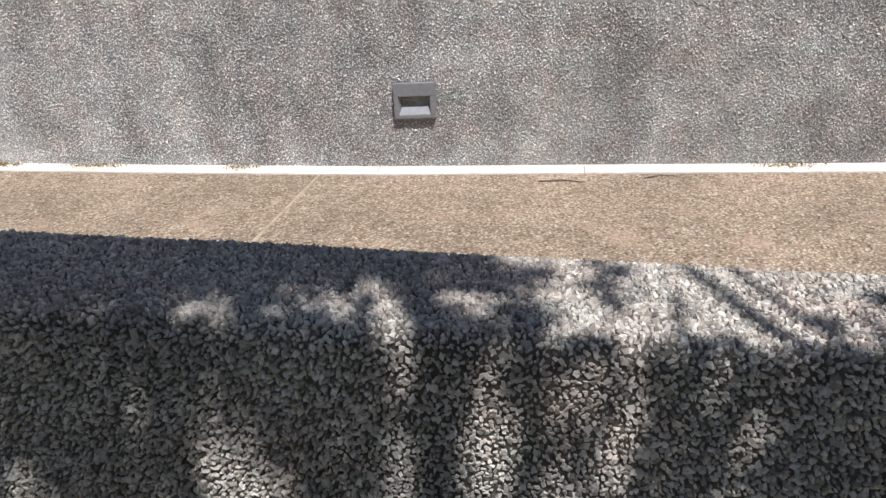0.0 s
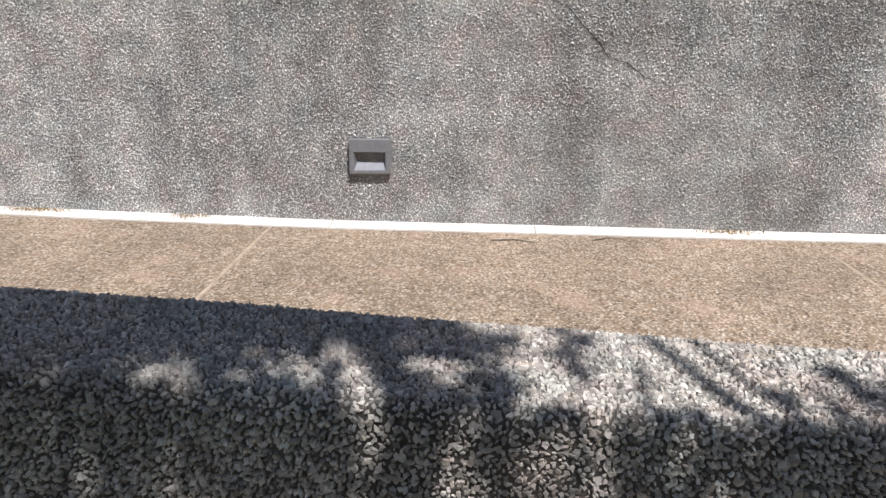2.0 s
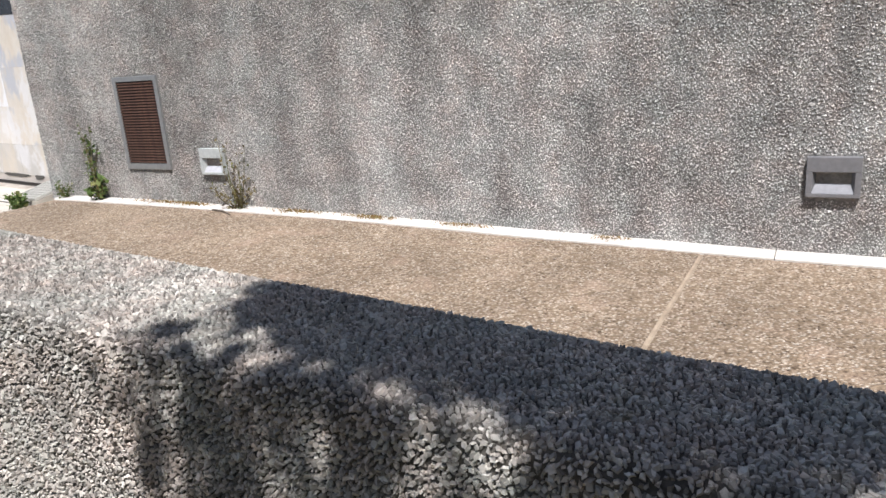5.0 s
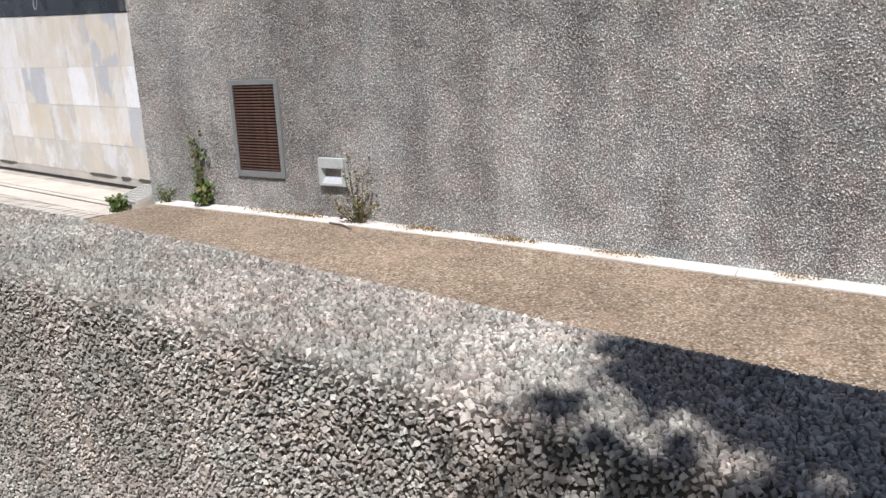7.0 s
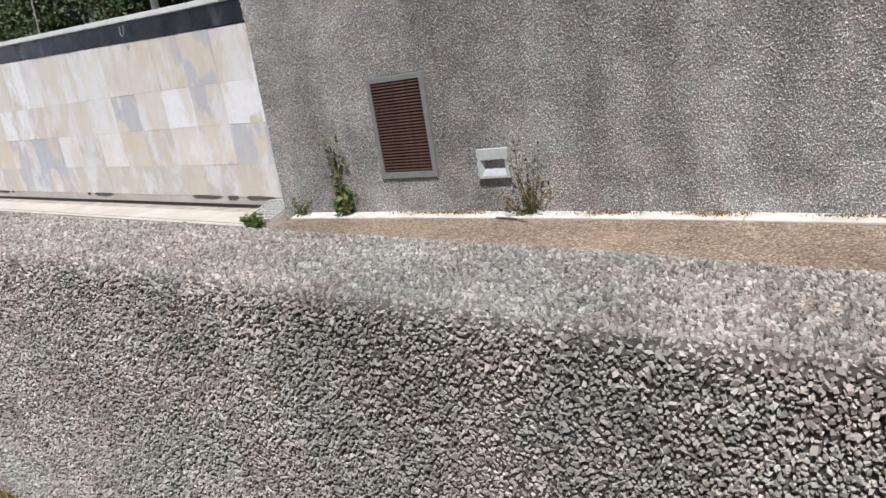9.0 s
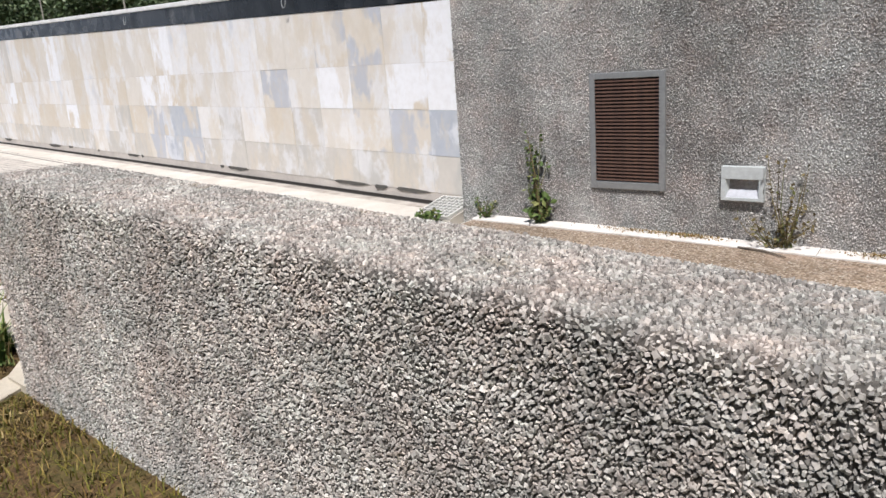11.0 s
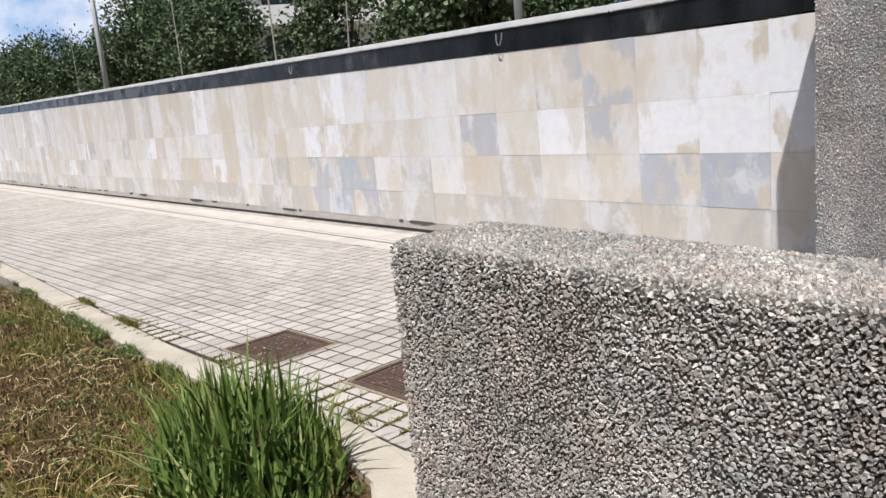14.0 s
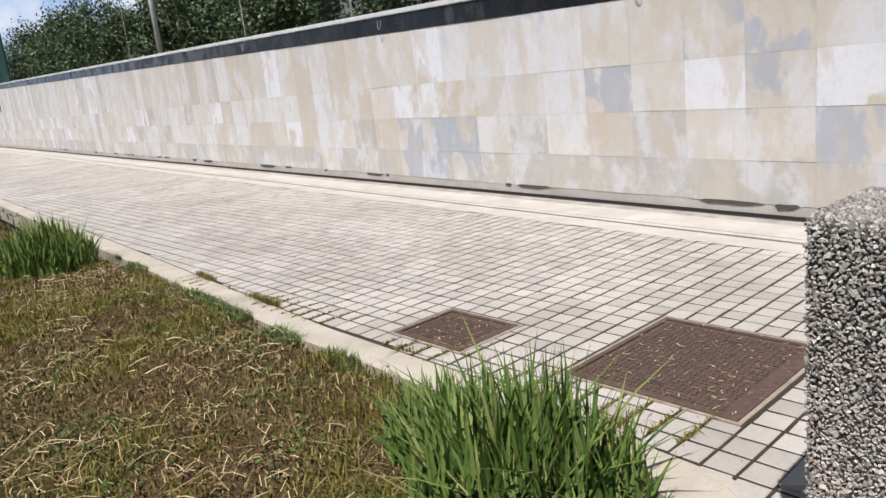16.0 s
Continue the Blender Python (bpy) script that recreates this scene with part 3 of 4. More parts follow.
places = np.stack([px, y + ny * wob, top_z(px) + h + nz * wob], 1)
normals = np.stack([np.zeros(len(p)), ny, nz], 1)
keep = places[:, 2] > np.array([ground_z(u) - 0.06 if u < -2.0 else 0.02 if u < -0.6 else 0.10 for u in px])
chips("stone_chips", places[keep], normals[keep], 0.0138, M_CHIP_LOW, parapet, 0.52, 4, 0.42, 0.75, 0.72)
p = scatter(PY1 - PY0 - 0.03, 1.0, 0.0095)
side = np.stack([np.full(len(p), PX0), PY0 + 0.015 + p[:, 0], top_z(PX0) - 0.02 - p[:, 1]], 1)
chips("end_chips", side, np.tile((-1.0, 0.0, 0.0), (len(side), 1)), 0.0138, M_CHIP_LOW, parapet, 0.52, 4, 0.42, 0.75, 0.72)

# ---- forecourt paving ----
PAVE = -0.085
TILT = Matrix(((1, 0, 0, 0), (0, 1, 0, 0), (-0.018, 0, 1, -0.126), (0, 0, 0, 1)))  # the forecourt climbs gently away
CLAD = lambda x: 1.03 + 0.088 * (-6.64 - x)  # face of the stone-clad wall
SETT_EDGE = lambda x: CLAD(x) - 0.90
paving = thing("pavement_setts", "pale square paving setts with dark open joints", "paving", kind="structure")
part("bed", prism([(-6.12, -2.68), (-5.95, -2.80), (-5.7, -2.80), (-5.7, SETT_EDGE(-5.7)), (-60, SETT_EDGE(-60)), (-60, 0.6), (-30, -1.05), (-20, -1.75), (-12, -2.26), (-8.5, -2.50), (-7.2, -2.52), (-6.6, -2.56)], "z", -0.9, PAVE - 0.0018), M_JOINT, paving).data.transform(TILT)
band = thing("pavement_band", "pale concrete gutter band with long dark grooves", "paving", kind="structure")


def band_strip(name, d0, d1, z, material):
    part(name, prism([(-5.7, CLAD(-5.7) - d0), (-5.7, CLAD(-5.7) - d1), (-60, CLAD(-60) - d1), (-60, CLAD(-60) - d0)], "z", PAVE - 0.1, z), material, band).data.transform(TILT)


band_strip("band_slab", 0.90, 0.675, PAVE, M_CONCRETE)
band_strip("groove_floor", 0.675, 0.545, PAVE - 0.004, M_GROOVE)
band_strip("rail_slab", 0.645, 0.575, PAVE + 0.003, M_CONCRETE)
band_strip("band_slab", 0.545, 0.20, PAVE - 0.002, M_CONCRETE)
band_strip("gutter_strip", 0.20, 0.05, PAVE - 0.005, M_GUTTER)
band_strip("groove_floor", 0.05, 0.010, PAVE - 0.006, M_GROOVE)
# a dark strip standing in for the shade in the gap under the footing
band_strip("painted_gap_shade", 0.010, -0.003, PAVE + 0.020, M_GROOVE)

# ---- the stone-clad wall ----
clad = thing("wall_clad", "retaining wall clad in weathered cream and grey stone slabs", "wall", kind="structure")
UX = Vector((-1, 0.088, 0)).normalized()
ORIGIN = Vector((-4.8, CLAD(-4.8), 0))
ROT = Matrix.Translation(ORIGIN) @ Matrix(((UX.x, -UX.y, 0, 0), (UX.y, UX.x, 0, 0), (0, 0, 1, 0), (0, 0, 0, 1)))
# local frame: x along the wall away from the tall wall, y out of its face (towards the forecourt), z up
core = part("core", prism([(-0.5, -0.5), (-0.5, 1.61), (1.5, 1.61), (54, 1.61 + 52.5 * 0.046), (54, -0.5)], "y", -0.4, -0.0036), M_FOOTING, clad)
core.matrix_local = ROT
ROWS = [(0.0, 0.333), (0.335, 0.733), (0.735, 1.138), (1.140, 1.622)]
SLAB, FIRST, RISE, TOP_RISE = 0.530, -0.795, 0.019, 0.046
LEAN = Matrix(((1, 0, 0, 0), (0, 1, 0, 0), (RISE, 0, 1, 0), (0, 0, 0, 1)))
slab_meshes = {}
PICK = {(3, 4): 0, (3, 5): 4, (3, 6): 3, (3, 7): 3, (3, 8): 0, (3, 9): 0, (3, 10): 4, (3, 11): 4, (3, 12): 0, (3, 13): 4, (3, 14): 2,
        (2, 4): 2, (2, 5): 2, (2, 6): 3, (2, 7): 2, (2, 8): 0, (2, 9): 3, (2, 10): 4, (2, 11): 1, (2, 12): 1, (2, 13): 1, (2, 14): 2,
        (1, 4): 5, (1, 5): 3, (1, 6): 3, (1, 7): 0, (1, 8): 6, (1, 9): 1, (1, 10): 4, (1, 11): 6, (1, 12): 0, (1, 13): 5, (1, 14): 5, (1, 15): 3,
        (0, 4): 6, (0, 5): 6, (0, 6): 6, (0, 7): 6, (0, 8): 6, (0, 9): 6, (0, 10): 6, (0, 13): 3, (0, 14): 5, (0, 15): 3}
PICK |= {(3, 3): 2, (3, 4): 2, (2, 3): 2, (1, 3): 0, (0, 3): 6}
pick = random.Random(4)
for col in range(2, 102):
    a = FIRST + col * SLAB
    for row, (z0, z1) in enumerate(ROWS):
        kind = PICK.get((row, col), pick.choice((0, 0, 0, 1, 1, 2, 4, 4, 6)) if row else pick.choice((6, 6, 6, 0)))
        h = z1 - z0
        if row == 3:
            h0, h1 = (h + (TOP_RISE - RISE) * max(0, d - 1.5) for d in (a, a + SLAB))
            me = mesh_of("slab", prism([(0.001, 0.0), (0.001, h0), (SLAB - 0.001, h1), (SLAB - 0.001, 0.0)], "y", -0.03, 0.0), M_SLABS[kind])
            me.transform(LEAN)
        else:
            if (row, kind) not in slab_meshes:
                slab_meshes[row, kind] = mesh_of("slab", block(0.001, SLAB - 0.001, -0.03, 0.0, 0.0, h, 0.0015), M_SLABS[kind])
                slab_meshes[row, kind].transform(LEAN)
            me = slab_meshes[row, kind]
        slab = new("slab", me)
        slab.parent = clad
        slab.matrix_local = ROT @ Matrix.Translation((a, pick.uniform(-0.002, 0.002), z0 + RISE * (a - 1.5)))
# black coping with a pale capping slab
coping = thing("wall_coping", "black polished stone coping band under a pale capping", "coping", kind="structure")
for k in range(0, 36):
    a, b = k * 1.5 - 0.4, k * 1.5 + 1.1
    za, zb = (1.627 + TOP_RISE * max(0, d - 1.5) for d in (a, b))
    ob = part("coping_stone", prism([(a + 0.002, za), (a + 0.002, za + 0.20), (b - 0.002, zb + 0.20), (b - 0.002, zb)], "y", -0.3, 0.006), M_BLACK, coping)
    ob.matrix_local = ROT
    bm = prism([(a + 0.002, za + 0.204), (a + 0.002, za + 0.262), (b - 0.002, zb + 0.262), (b - 0.002, zb + 0.204)], "y", -0.34, 0.022)
    bmesh.ops.bevel(bm, geom=bm.edges[:], offset=0.008, segments=2, affect="EDGES")
    ob = part("capping_slab", bm, M_COPE_TOP, coping)
    ob.matrix_local = ROT

# ---- setts, kerb and covers ----
def pave_z(x):
    return PAVE - 0.018 * (x + 7)


LINE = [(-44, -0.2), (-30, -1.0), (-20, -1.7), (-12.0, -2.20), (-8.5, -2.45), (-7.2, -2.47), (-6.5, -2.52), (-6.12, -2.61), (-5.95, -2.74), (-5.88, -2.92), (-5.93, -3.10), (-6.06, -3.26), (-6.22, -3.36)]
COVERS = ((-7.015, -6.25, -2.12, -1.29), (-8.09, -7.59, -2.20, -1.77))
PITCH = 0.119


def sett_mesh(material):
    bm = bmesh.new()
    h, t = PITCH / 2 - 0.0060, 0.004
    low = [bm.verts.new((a * h, b * h, -0.03)) for a, b in ((-1, -1), (1, -1), (1, 1), (-1, 1))]
    mid = [bm.verts.new((a * h, b * h, -0.003)) for a, b in ((-1, -1), (1, -1), (1, 1), (-1, 1))]
    top = [bm.verts.new((a * (h - t), b * (h - t), 0.0)) for a, b in ((-1, -1), (1, -1), (1, 1), (-1, 1))]
    for r, q in ((low, mid), (mid, top)):
        for k in range(4):
            bm.faces.new((r[k], r[(k + 1) % 4], q[(k + 1) % 4], q[k]))
    bm.faces.new(top)
    return mesh_of("sett", bm, material)


sett = sett_mesh(M_SETT)
far_verts, far_faces, singles = [], [], 0
unit = np.array([v.co for v in sett.vertices])
cells = []
for f in sett.polygons:
    v = list(f.vertices)
    cells += [(v[0], v[1], v[2]), (v[0], v[2], v[3])]
cells = np.array(cells)
HALF = PITCH / 2 - 0.0060


def trimmed(x, y):
    """The ground that one sett covers, cut back at kerb, gutter band and iron covers."""
    x0, x1, y0, y1 = x - HALF, x + HALF, y - HALF, y + HALF
    y0 = max(y0, float(np.interp(x, [q[0] for q in LINE[:9]], [q[1] for q in LINE[:9]])) + 0.108)
    y1 = min(y1, SETT_EDGE(x) - 0.010)
    for a, b, c, d in COVERS:
        a, b, c, d = a - 0.024, b + 0.024, c - 0.024, d + 0.024
        if x1 <= a or x0 >= b or y1 <= c or y0 >= d:
            continue
        cut, side = min((x1 - a, 0), (b - x0, 1), (y1 - c, 2), (d - y0, 3))
        if side == 0:
            x1 = a
        elif side == 1:
            x0 = b
        elif side == 2:
            y1 = c
        else:
            y0 = d
    return (x0, x1, y0, y1) if x1 - x0 > 0.016 and y1 - y0 > 0.016 else None


for i in range(0, 440):
    x = -5.92 - i * PITCH
    for j in range(-3, 66):
        y = -2.27 + j * PITCH
        if y - HALF > SETT_EDGE(x):
            break
        if y > -0.2 and x > -6.3:
            continue
        cover = trimmed(x, y)
        if cover is None:
            continue
        x0, x1, y0, y1 = cover
        turn = Matrix.Translation(((x0 + x1) / 2 + random.uniform(-0.0015, 0.0015), (y0 + y1) / 2 + random.uniform(-0.0015, 0.0015), pave_z(x) + random.uniform(0.0005, 0.0025))) @ Euler((random.gauss(0, 0.008), random.gauss(0, 0.008), random.gauss(0, 0.012))).to_matrix().to_4x4() @ Matrix.Diagonal(((x1 - x0) / (2 * HALF), (y1 - y0) / (2 * HALF), 1, 1))
        if x > -9.4 and y < -0.75 and singles < 300:
            ob = new("sett", sett)
            ob.parent = paving
            ob.matrix_local = turn
            singles += 1
        else:
            t = np.array(turn)
            far_faces.append(cells + 12 * len(far_verts))
            far_verts.append(unit @ t[:3, :3].T + t[:3, 3])
tagged(raw_mesh("far_setts", np.concatenate(far_verts), np.concatenate(far_faces), M_SETT_FAR, paving), kind="stuff")

d = 1.2
while d < 30:
    w = random.choice((0.08, 0.15, 0.25, 0.45, 0.6)) * random.uniform(0.7, 1.2)
    h = random.uniform(0.014, 0.040)
    outline = [(d, -0.004), (d + w * 0.2, -0.004 - h * random.uniform(0.5, 0.9))]
    outline += [(d + w * f, -0.004 - h * random.uniform(0.75, 1.1)) for f in (0.4, 0.6, 0.85)] + [(d + w, -0.006)]
    outline += [(d + w * f, random.uniform(0.002, 0.012)) for f in (0.9, 0.5, 0.1)]
    ob = part("base_gap", prism(outline, "y", -0.03, 0.003), M_GAP, clad)
    ob.data.transform(Matrix.Translation((0, 0, -RISE * 1.5)) @ LEAN)
    ob.matrix_local = ROT
    d += w + random.choice((0.1, 0.5, 1.2, 2.2)) * random.uniform(0.6, 1.3)

kerb = thing("kerb", "pale worn concrete kerb along the lawn", "kerb", kind="structure")
bm = bmesh.new()
rows = []
for i, (x, y) in enumerate(LINE):
    a, b = Vector((*LINE[max(0, i - 1)], 0)), Vector((*LINE[min(len(LINE) - 1, i + 1)], 0))
    side = Vector(((b - a).y, -(b - a).x, 0)).normalized()
    z = pave_z(x) + 0.005
    if i > 7:
        z = pave_z(x) + 0.004 - 0.012 * (i - 7)
    c = Vector((x, y, 0))
    rows.append([bm.verts.new(c + side * w + Vector((0, 0, z + h))) for w, h in ((-0.10, -0.25), (-0.10, -0.008), (-0.088, 0.0), (0.068, 0.0), (0.085, -0.014), (0.085, -0.25))])
for r, q in zip(rows, rows[1:]):
    for k in range(5):
        bm.faces.new((r[k], r[k + 1], q[k + 1], q[k]))
bm.faces.new(rows[-1])
bmesh.ops.recalc_face_normals(bm, faces=bm.faces[:])
part("kerbstone", bm, M_KERB, kerb)
part("kerb_haunch", prism([(-6.75, -2.54), (-6.75, -2.43), (-6.10, -2.47), (-5.76, -2.60), (-5.76, -2.82), (-5.95, -2.82), (-6.12, -2.70)], "z", PAVE - 0.2, PAVE + 0.0006), M_KERB, kerb).data.transform(TILT)


def manhole(x0, x1, y0, y1, studs, label):
    top = thing("manhole_cover", label, "manhole cover", "service covers", at=((x0 + x1) / 2, (y0 + y1) / 2, pave_z((x0 + x1) / 2) + 0.002))
    top.rotation_euler = (0, math.atan(0.018), 0)
    w, d = (x1 - x0) / 2, (y1 - y0) / 2
    bm = bmesh.new()
    for a, b, c, e in ((-w, w, -d, -d + 0.025), (-w, w, d - 0.025, d), (-w, -w + 0.025, -d + 0.025, d - 0.025), (w - 0.025, w, -d + 0.025, d - 0.025)):
        block(a, b, c, e, -0.05, 0.004, 0.0, bm)
    part("rim", bm, M_COVER, top, "rusty iron rim")
    bm = bmesh.new()
    for a, b, c, e in ((-w - 0.02, w + 0.02, -d - 0.02, -d - 0.002), (-w - 0.02, w + 0.02, d + 0.002, d + 0.02), (-w - 0.02, -w - 0.002, -d - 0.002, d + 0.002), (w + 0.002, w + 0.02, -d - 0.002, d + 0.002)):
        block(a, b, c, e, -0.06, 0.0012, 0.0, bm)
    part("mortar_surround", bm, M_JOINT_TAN, top, "pale mortar surround")
    plate = part("plate", block(-w + 0.029, w - 0.029, -d + 0.029, d - 0.029, -0.04, -0.002, 0.002), M_COVER, top)
    bm = bmesh.new()
    nx, ny = int((2 * w - 0.1) / studs), int((2 * d - 0.1) / studs)
    for i in range(nx):
        for j in range(ny):
            cx, cy = -w + 0.06 + i * studs, -d + 0.06 + j * studs
            if (i + j) % 2:
                block(cx - 0.011, cx + 0.011, cy - 0.004, cy + 0.004, -0.002, 0.002, 0.0, bm)
            else:
                block(cx - 0.004, cx + 0.004, cy - 0.011, cy + 0.011, -0.002, 0.002, 0.0, bm)
    part("tread_pattern", bm, M_COVER, plate)
    for k in (-1, 1):
        part("lifting_slot", block(k * w * 0.05 - 0.03, k * w * 0.05 + 0.03, k * (d - 0.13) - 0.012, k * (d - 0.13) + 0.012, -0.004, 0.0005), M_GROOVE, plate, "dark lifting slot")
    return top


manhole(*COVERS[0], 0.028, "large square rusty cast-iron manhole cover set in the setts")
manhole(*COVERS[1], 0.028, "small square rusty cast-iron manhole cover beside the kerb")

# pale lattice grating on a low gully box at the end of the tall wall
grating = thing("drain_grating", "pale lattice drain grating tilted on a low concrete gully", "grating", at=(-5.70, 0.03, 0.0))
part("gully_box", prism([(-0.175, -0.25), (-0.175, 0.088), (0.165, 0.158), (0.165, -0.25)], "x", -0.15, 0.175), M_CONCRETE, grating, "pale concrete gully box")
bm = bmesh.new()
for a, b, c, e in ((-0.155, 0.155, -0.17, -0.155), (-0.155, 0.155, 0.155, 0.17), (-0.155, -0.14, -0.155, 0.155), (0.14, 0.155, -0.155, 0.155)):
    block(a, b, c, e, 0.0, 0.022, 0.0, bm)
lattice = part("lattice_rim", bm, M_GRATE, grating, "pale metal rim")
lattice.location, lattice.rotation_euler = (0.012, -0.005, 0.127), (math.atan(0.07 / 0.34), 0, 0)
for k in range(1, 7):
    part("cross_bar", block(-0.14 + k * 0.04 - 0.005, -0.14 + k * 0.04 + 0.005, -0.155, 0.155, 0.004, 0.020), M_GRATE, lattice)
for k in range(1, 7):
    part("long_bar", block(-0.14, 0.14, -0.155 + k * 0.0443 - 0.005, -0.155 + k * 0.0443 + 0.005, 0.005, 0.0185), M_GRATE, lattice)
part("sump", block(-0.14, 0.14, -0.155, 0.155, -0.002, 0.002), M_GAP, lattice)


# ---- things on the tall wall ----
def step_light(x, z, body, lens, label, name="step_light"):
    """A recessed stair light: a plate with a slot, hood and sloping reflector."""
    top = thing(name, label, "wall light", "step lights", at=(x, -0.008, z))
    w, h, p = 0.108, 0.097, 0.022
    foot, sw, s0, s1 = -0.084, 0.084, -0.066, 0.030  # lower edge, slot half-width, bottom, top
    bm = bmesh.new()
    block(-w, w, -p, 0.014, s1, h, 0.003, bm)
    block(-w, w, -p, 0.014, foot, s0, 0.003, bm)
    block(-w, -sw, -p, 0.014, s0, s1, 0.0, bm)
    block(sw, w, -p, 0.014, s0, s1, 0.0, bm)
    plate = part("face_plate", bm, body, top)
    part("reflector", prism([(-p + 0.004, s0 + 0.001), (0.010, s0 + 0.045), (0.013, s0 + 0.045), (0.013, s0 + 0.001)], "x", -sw + 0.001, sw - 0.001), lens, top, "pale sloping reflector")
    part("recess", block(-sw, sw, 0.0135, 0.018, s0, s1), M_HOLLOW, top, "dark recess")
    for k in (-1, 1):
        part("side_cheek", prism([(k * sw, -p + 0.004), (k * sw, 0.013), (k * (sw - 0.016), 0.013)], "z", s0, s1), body, plate)
    return top


step_light(0.119, 0.371, M_LAMP_GREY, M_LENS_DULL, "dark grey metal step light with a slot, on the wall")
step_light(-3.632, 0.404, M_LAMP_PALE, M_LENS, "pale weathered metal step light half hidden by a dry weed")

vent = thing("louvre_vent", "rusty brown louvred vent in a grey metal frame", "vent", at=(-4.282, 0.0, 0.357))
VW, VH = 0.228, 0.650
bm = bmesh.new()
for a, b, c, e in ((-VW, -VW + 0.034, -0.012, VH), (VW - 0.034, VW, -0.012, VH), (-VW + 0.034, VW - 0.034, -0.012, 0.030), (-VW + 0.034, VW - 0.034, VH - 0.034, VH)):
    block(a, b, -0.015, 0.01, c, e, 0.003, bm)
part("frame", bm, M_FRAME, vent)
part("backing", block(-VW + 0.034, VW - 0.034, -0.002, 0.004, 0.034, VH - 0.034), M_GROOVE, vent)
slat = mesh_of("slat", prism([(-0.0135, -0.001), (-0.012, -0.003), (-0.003, 0.008), (-0.003, 0.011), (-0.006, 0.011)], "x", -VW + 0.035, VW - 0.035), M_SLAT)
for k in range(29):
    ob = new("slat", slat)
    ob.parent = vent
    ob.location = (0, 0, 0.040 + k * 0.0200)


# ---- weeds ----
def weed(x, height, spread, stems, material, leaf_size, per_stem, label, name="weed", y=-0.045):
    top = thing(name, label, "weed", "weeds at the wall foot", at=(x, y, floor_z(x) if x > -5.4 else 0.094 - 0.313 * (-5.36 - x)))
    bm = bmesh.new()
    spots = []
    for k in range(stems):
        a = random.uniform(0, math.tau)
        tip = Vector((math.cos(a) * spread, min(0.02, math.sin(a) * spread * 0.5), height * random.uniform(0.6, 1.0)))
        mid = tip * 0.5 + Vector((random.gauss(0, 0.02), random.gauss(-0.01, 0.01), 0))
        pts = [(0, 0, 0), mid * 0.5, mid, tip]
        tube(pts, (0.004, 0.0035, 0.0025, 0.001), 5, bm)
        for m in range(per_stem):
            f = random.uniform(0.1, 1.0)
            spots.append(mid * (f * 2) if f < 0.5 else mid.lerp(tip, f * 2 - 1))
    tagged(part("stems", bm, M_DRY, top), kind="stuff")
    places = np.array([tuple(v) for v in spots]) + RNG.normal(0, 0.014, (len(spots), 3))
    places[:, 1] = np.minimum(places[:, 1], 0.025)
    tagged(leaves("leaves", places, leaf_size, material, top), kind="stuff")
    return top


weed(-4.86, 0.66, 0.08, 7, M_WEED, 0.030, 22, "tall green weed with narrow leaves growing at the wall foot")
weed(-4.85, 0.20, 0.08, 6, M_WEED, 0.050, 10, "leafy green weed rosette at the wall foot")
weed(-3.40, 0.52, 0.12, 8, M_DRY, 0.024, 13, "dry brown weed leaning beside the step light")
weed(-3.46, 0.20, 0.20, 11, M_DRY, 0.024, 11, "low tangle of dry brown stalks on the edging strip")
weed(-5.62, 0.17, 0.10, 12, M_WEED, 0.038, 24, "bushy green weed at the corner of the wall", y=-0.21)
weed(-5.28, 0.15, 0.08, 9, M_WEED, 0.022, 16, "small grey-green weed at the wall foot")
for x, w in ((-4.2, 0.5), (-2.98, 0.42), (-2.40, 0.35), (-1.80, 0.38), (-3.9, 0.3), (2.0, 0.25), (-0.9, 0.2)):
    n = int(1100 * w)
    roots = np.stack([x + RNG.normal(0, w * 0.3, n), -0.008 - np.abs(RNG.normal(0, 0.022, n)), np.full(n, floor_z(x) + 0.012)], 1)
    tuft = blades("moss_tuft", roots, RNG.uniform(0.006, 0.022, n), 0.008, 1.0, M_MOSS, None, 2)
    tagged(tuft, "low brown and ochre moss tuft on the marble strip", "moss", "moss tufts", "stuff")

# a twig and shreds on the walkway
for a, b, r in (((0.76, -0.24), (0.99, -0.27), 0.004), ((-3.62, -0.10), (-3.36, -0.20), 0.006), ((1.28, -0.19), (1.44, -0.16), 0.003)):
    top = thing("twig", "thin dark dry twig lying on the walkway", "twig", "twigs")
    z = floor_z(a[0]) + r
    m = ((a[0] + b[0]) / 2, (a[1] + b[1]) / 2 + 0.02)
    part("stick", tube([(*a, z), (*m, z + 0.003), (*b, z)], (r, r, r * 0.5), 6), M_BARK, top)

# ---- lawn ----
def on_lawn(n, x0, x1, y0, y1):
    x, y = RNG.uniform(x0, x1, n), RNG.uniform(y0, y1, n)
    line = np.interp(x, [p[0] for p in LINE[:9]], [p[1] - 0.11 for p in LINE[:9]])
    line = np.where(x > -5.76, -2.83, line)
    edge = y < line
    # keep clear of the kerb's curve round the bed
    near = np.zeros(n, bool)
    for (ax, ay), (bx, by) in zip(LINE[7:], LINE[8:]):
        for f in np.linspace(0, 1, 6):
            near |= np.hypot(x - (ax + (bx - ax) * f), y - (ay + (by - ay) * f)) < 0.115
    keep = edge & ~near
    x, y = x[keep], y[keep]
    z = np.array([ground_z(v) for v in x]) - 0.022
    return np.stack([x, y, z], 1)


def patch(p, f, k):
    return np.array([noise.noise((a * f + k, b * f, k)) for a, b in p[:, :2]])


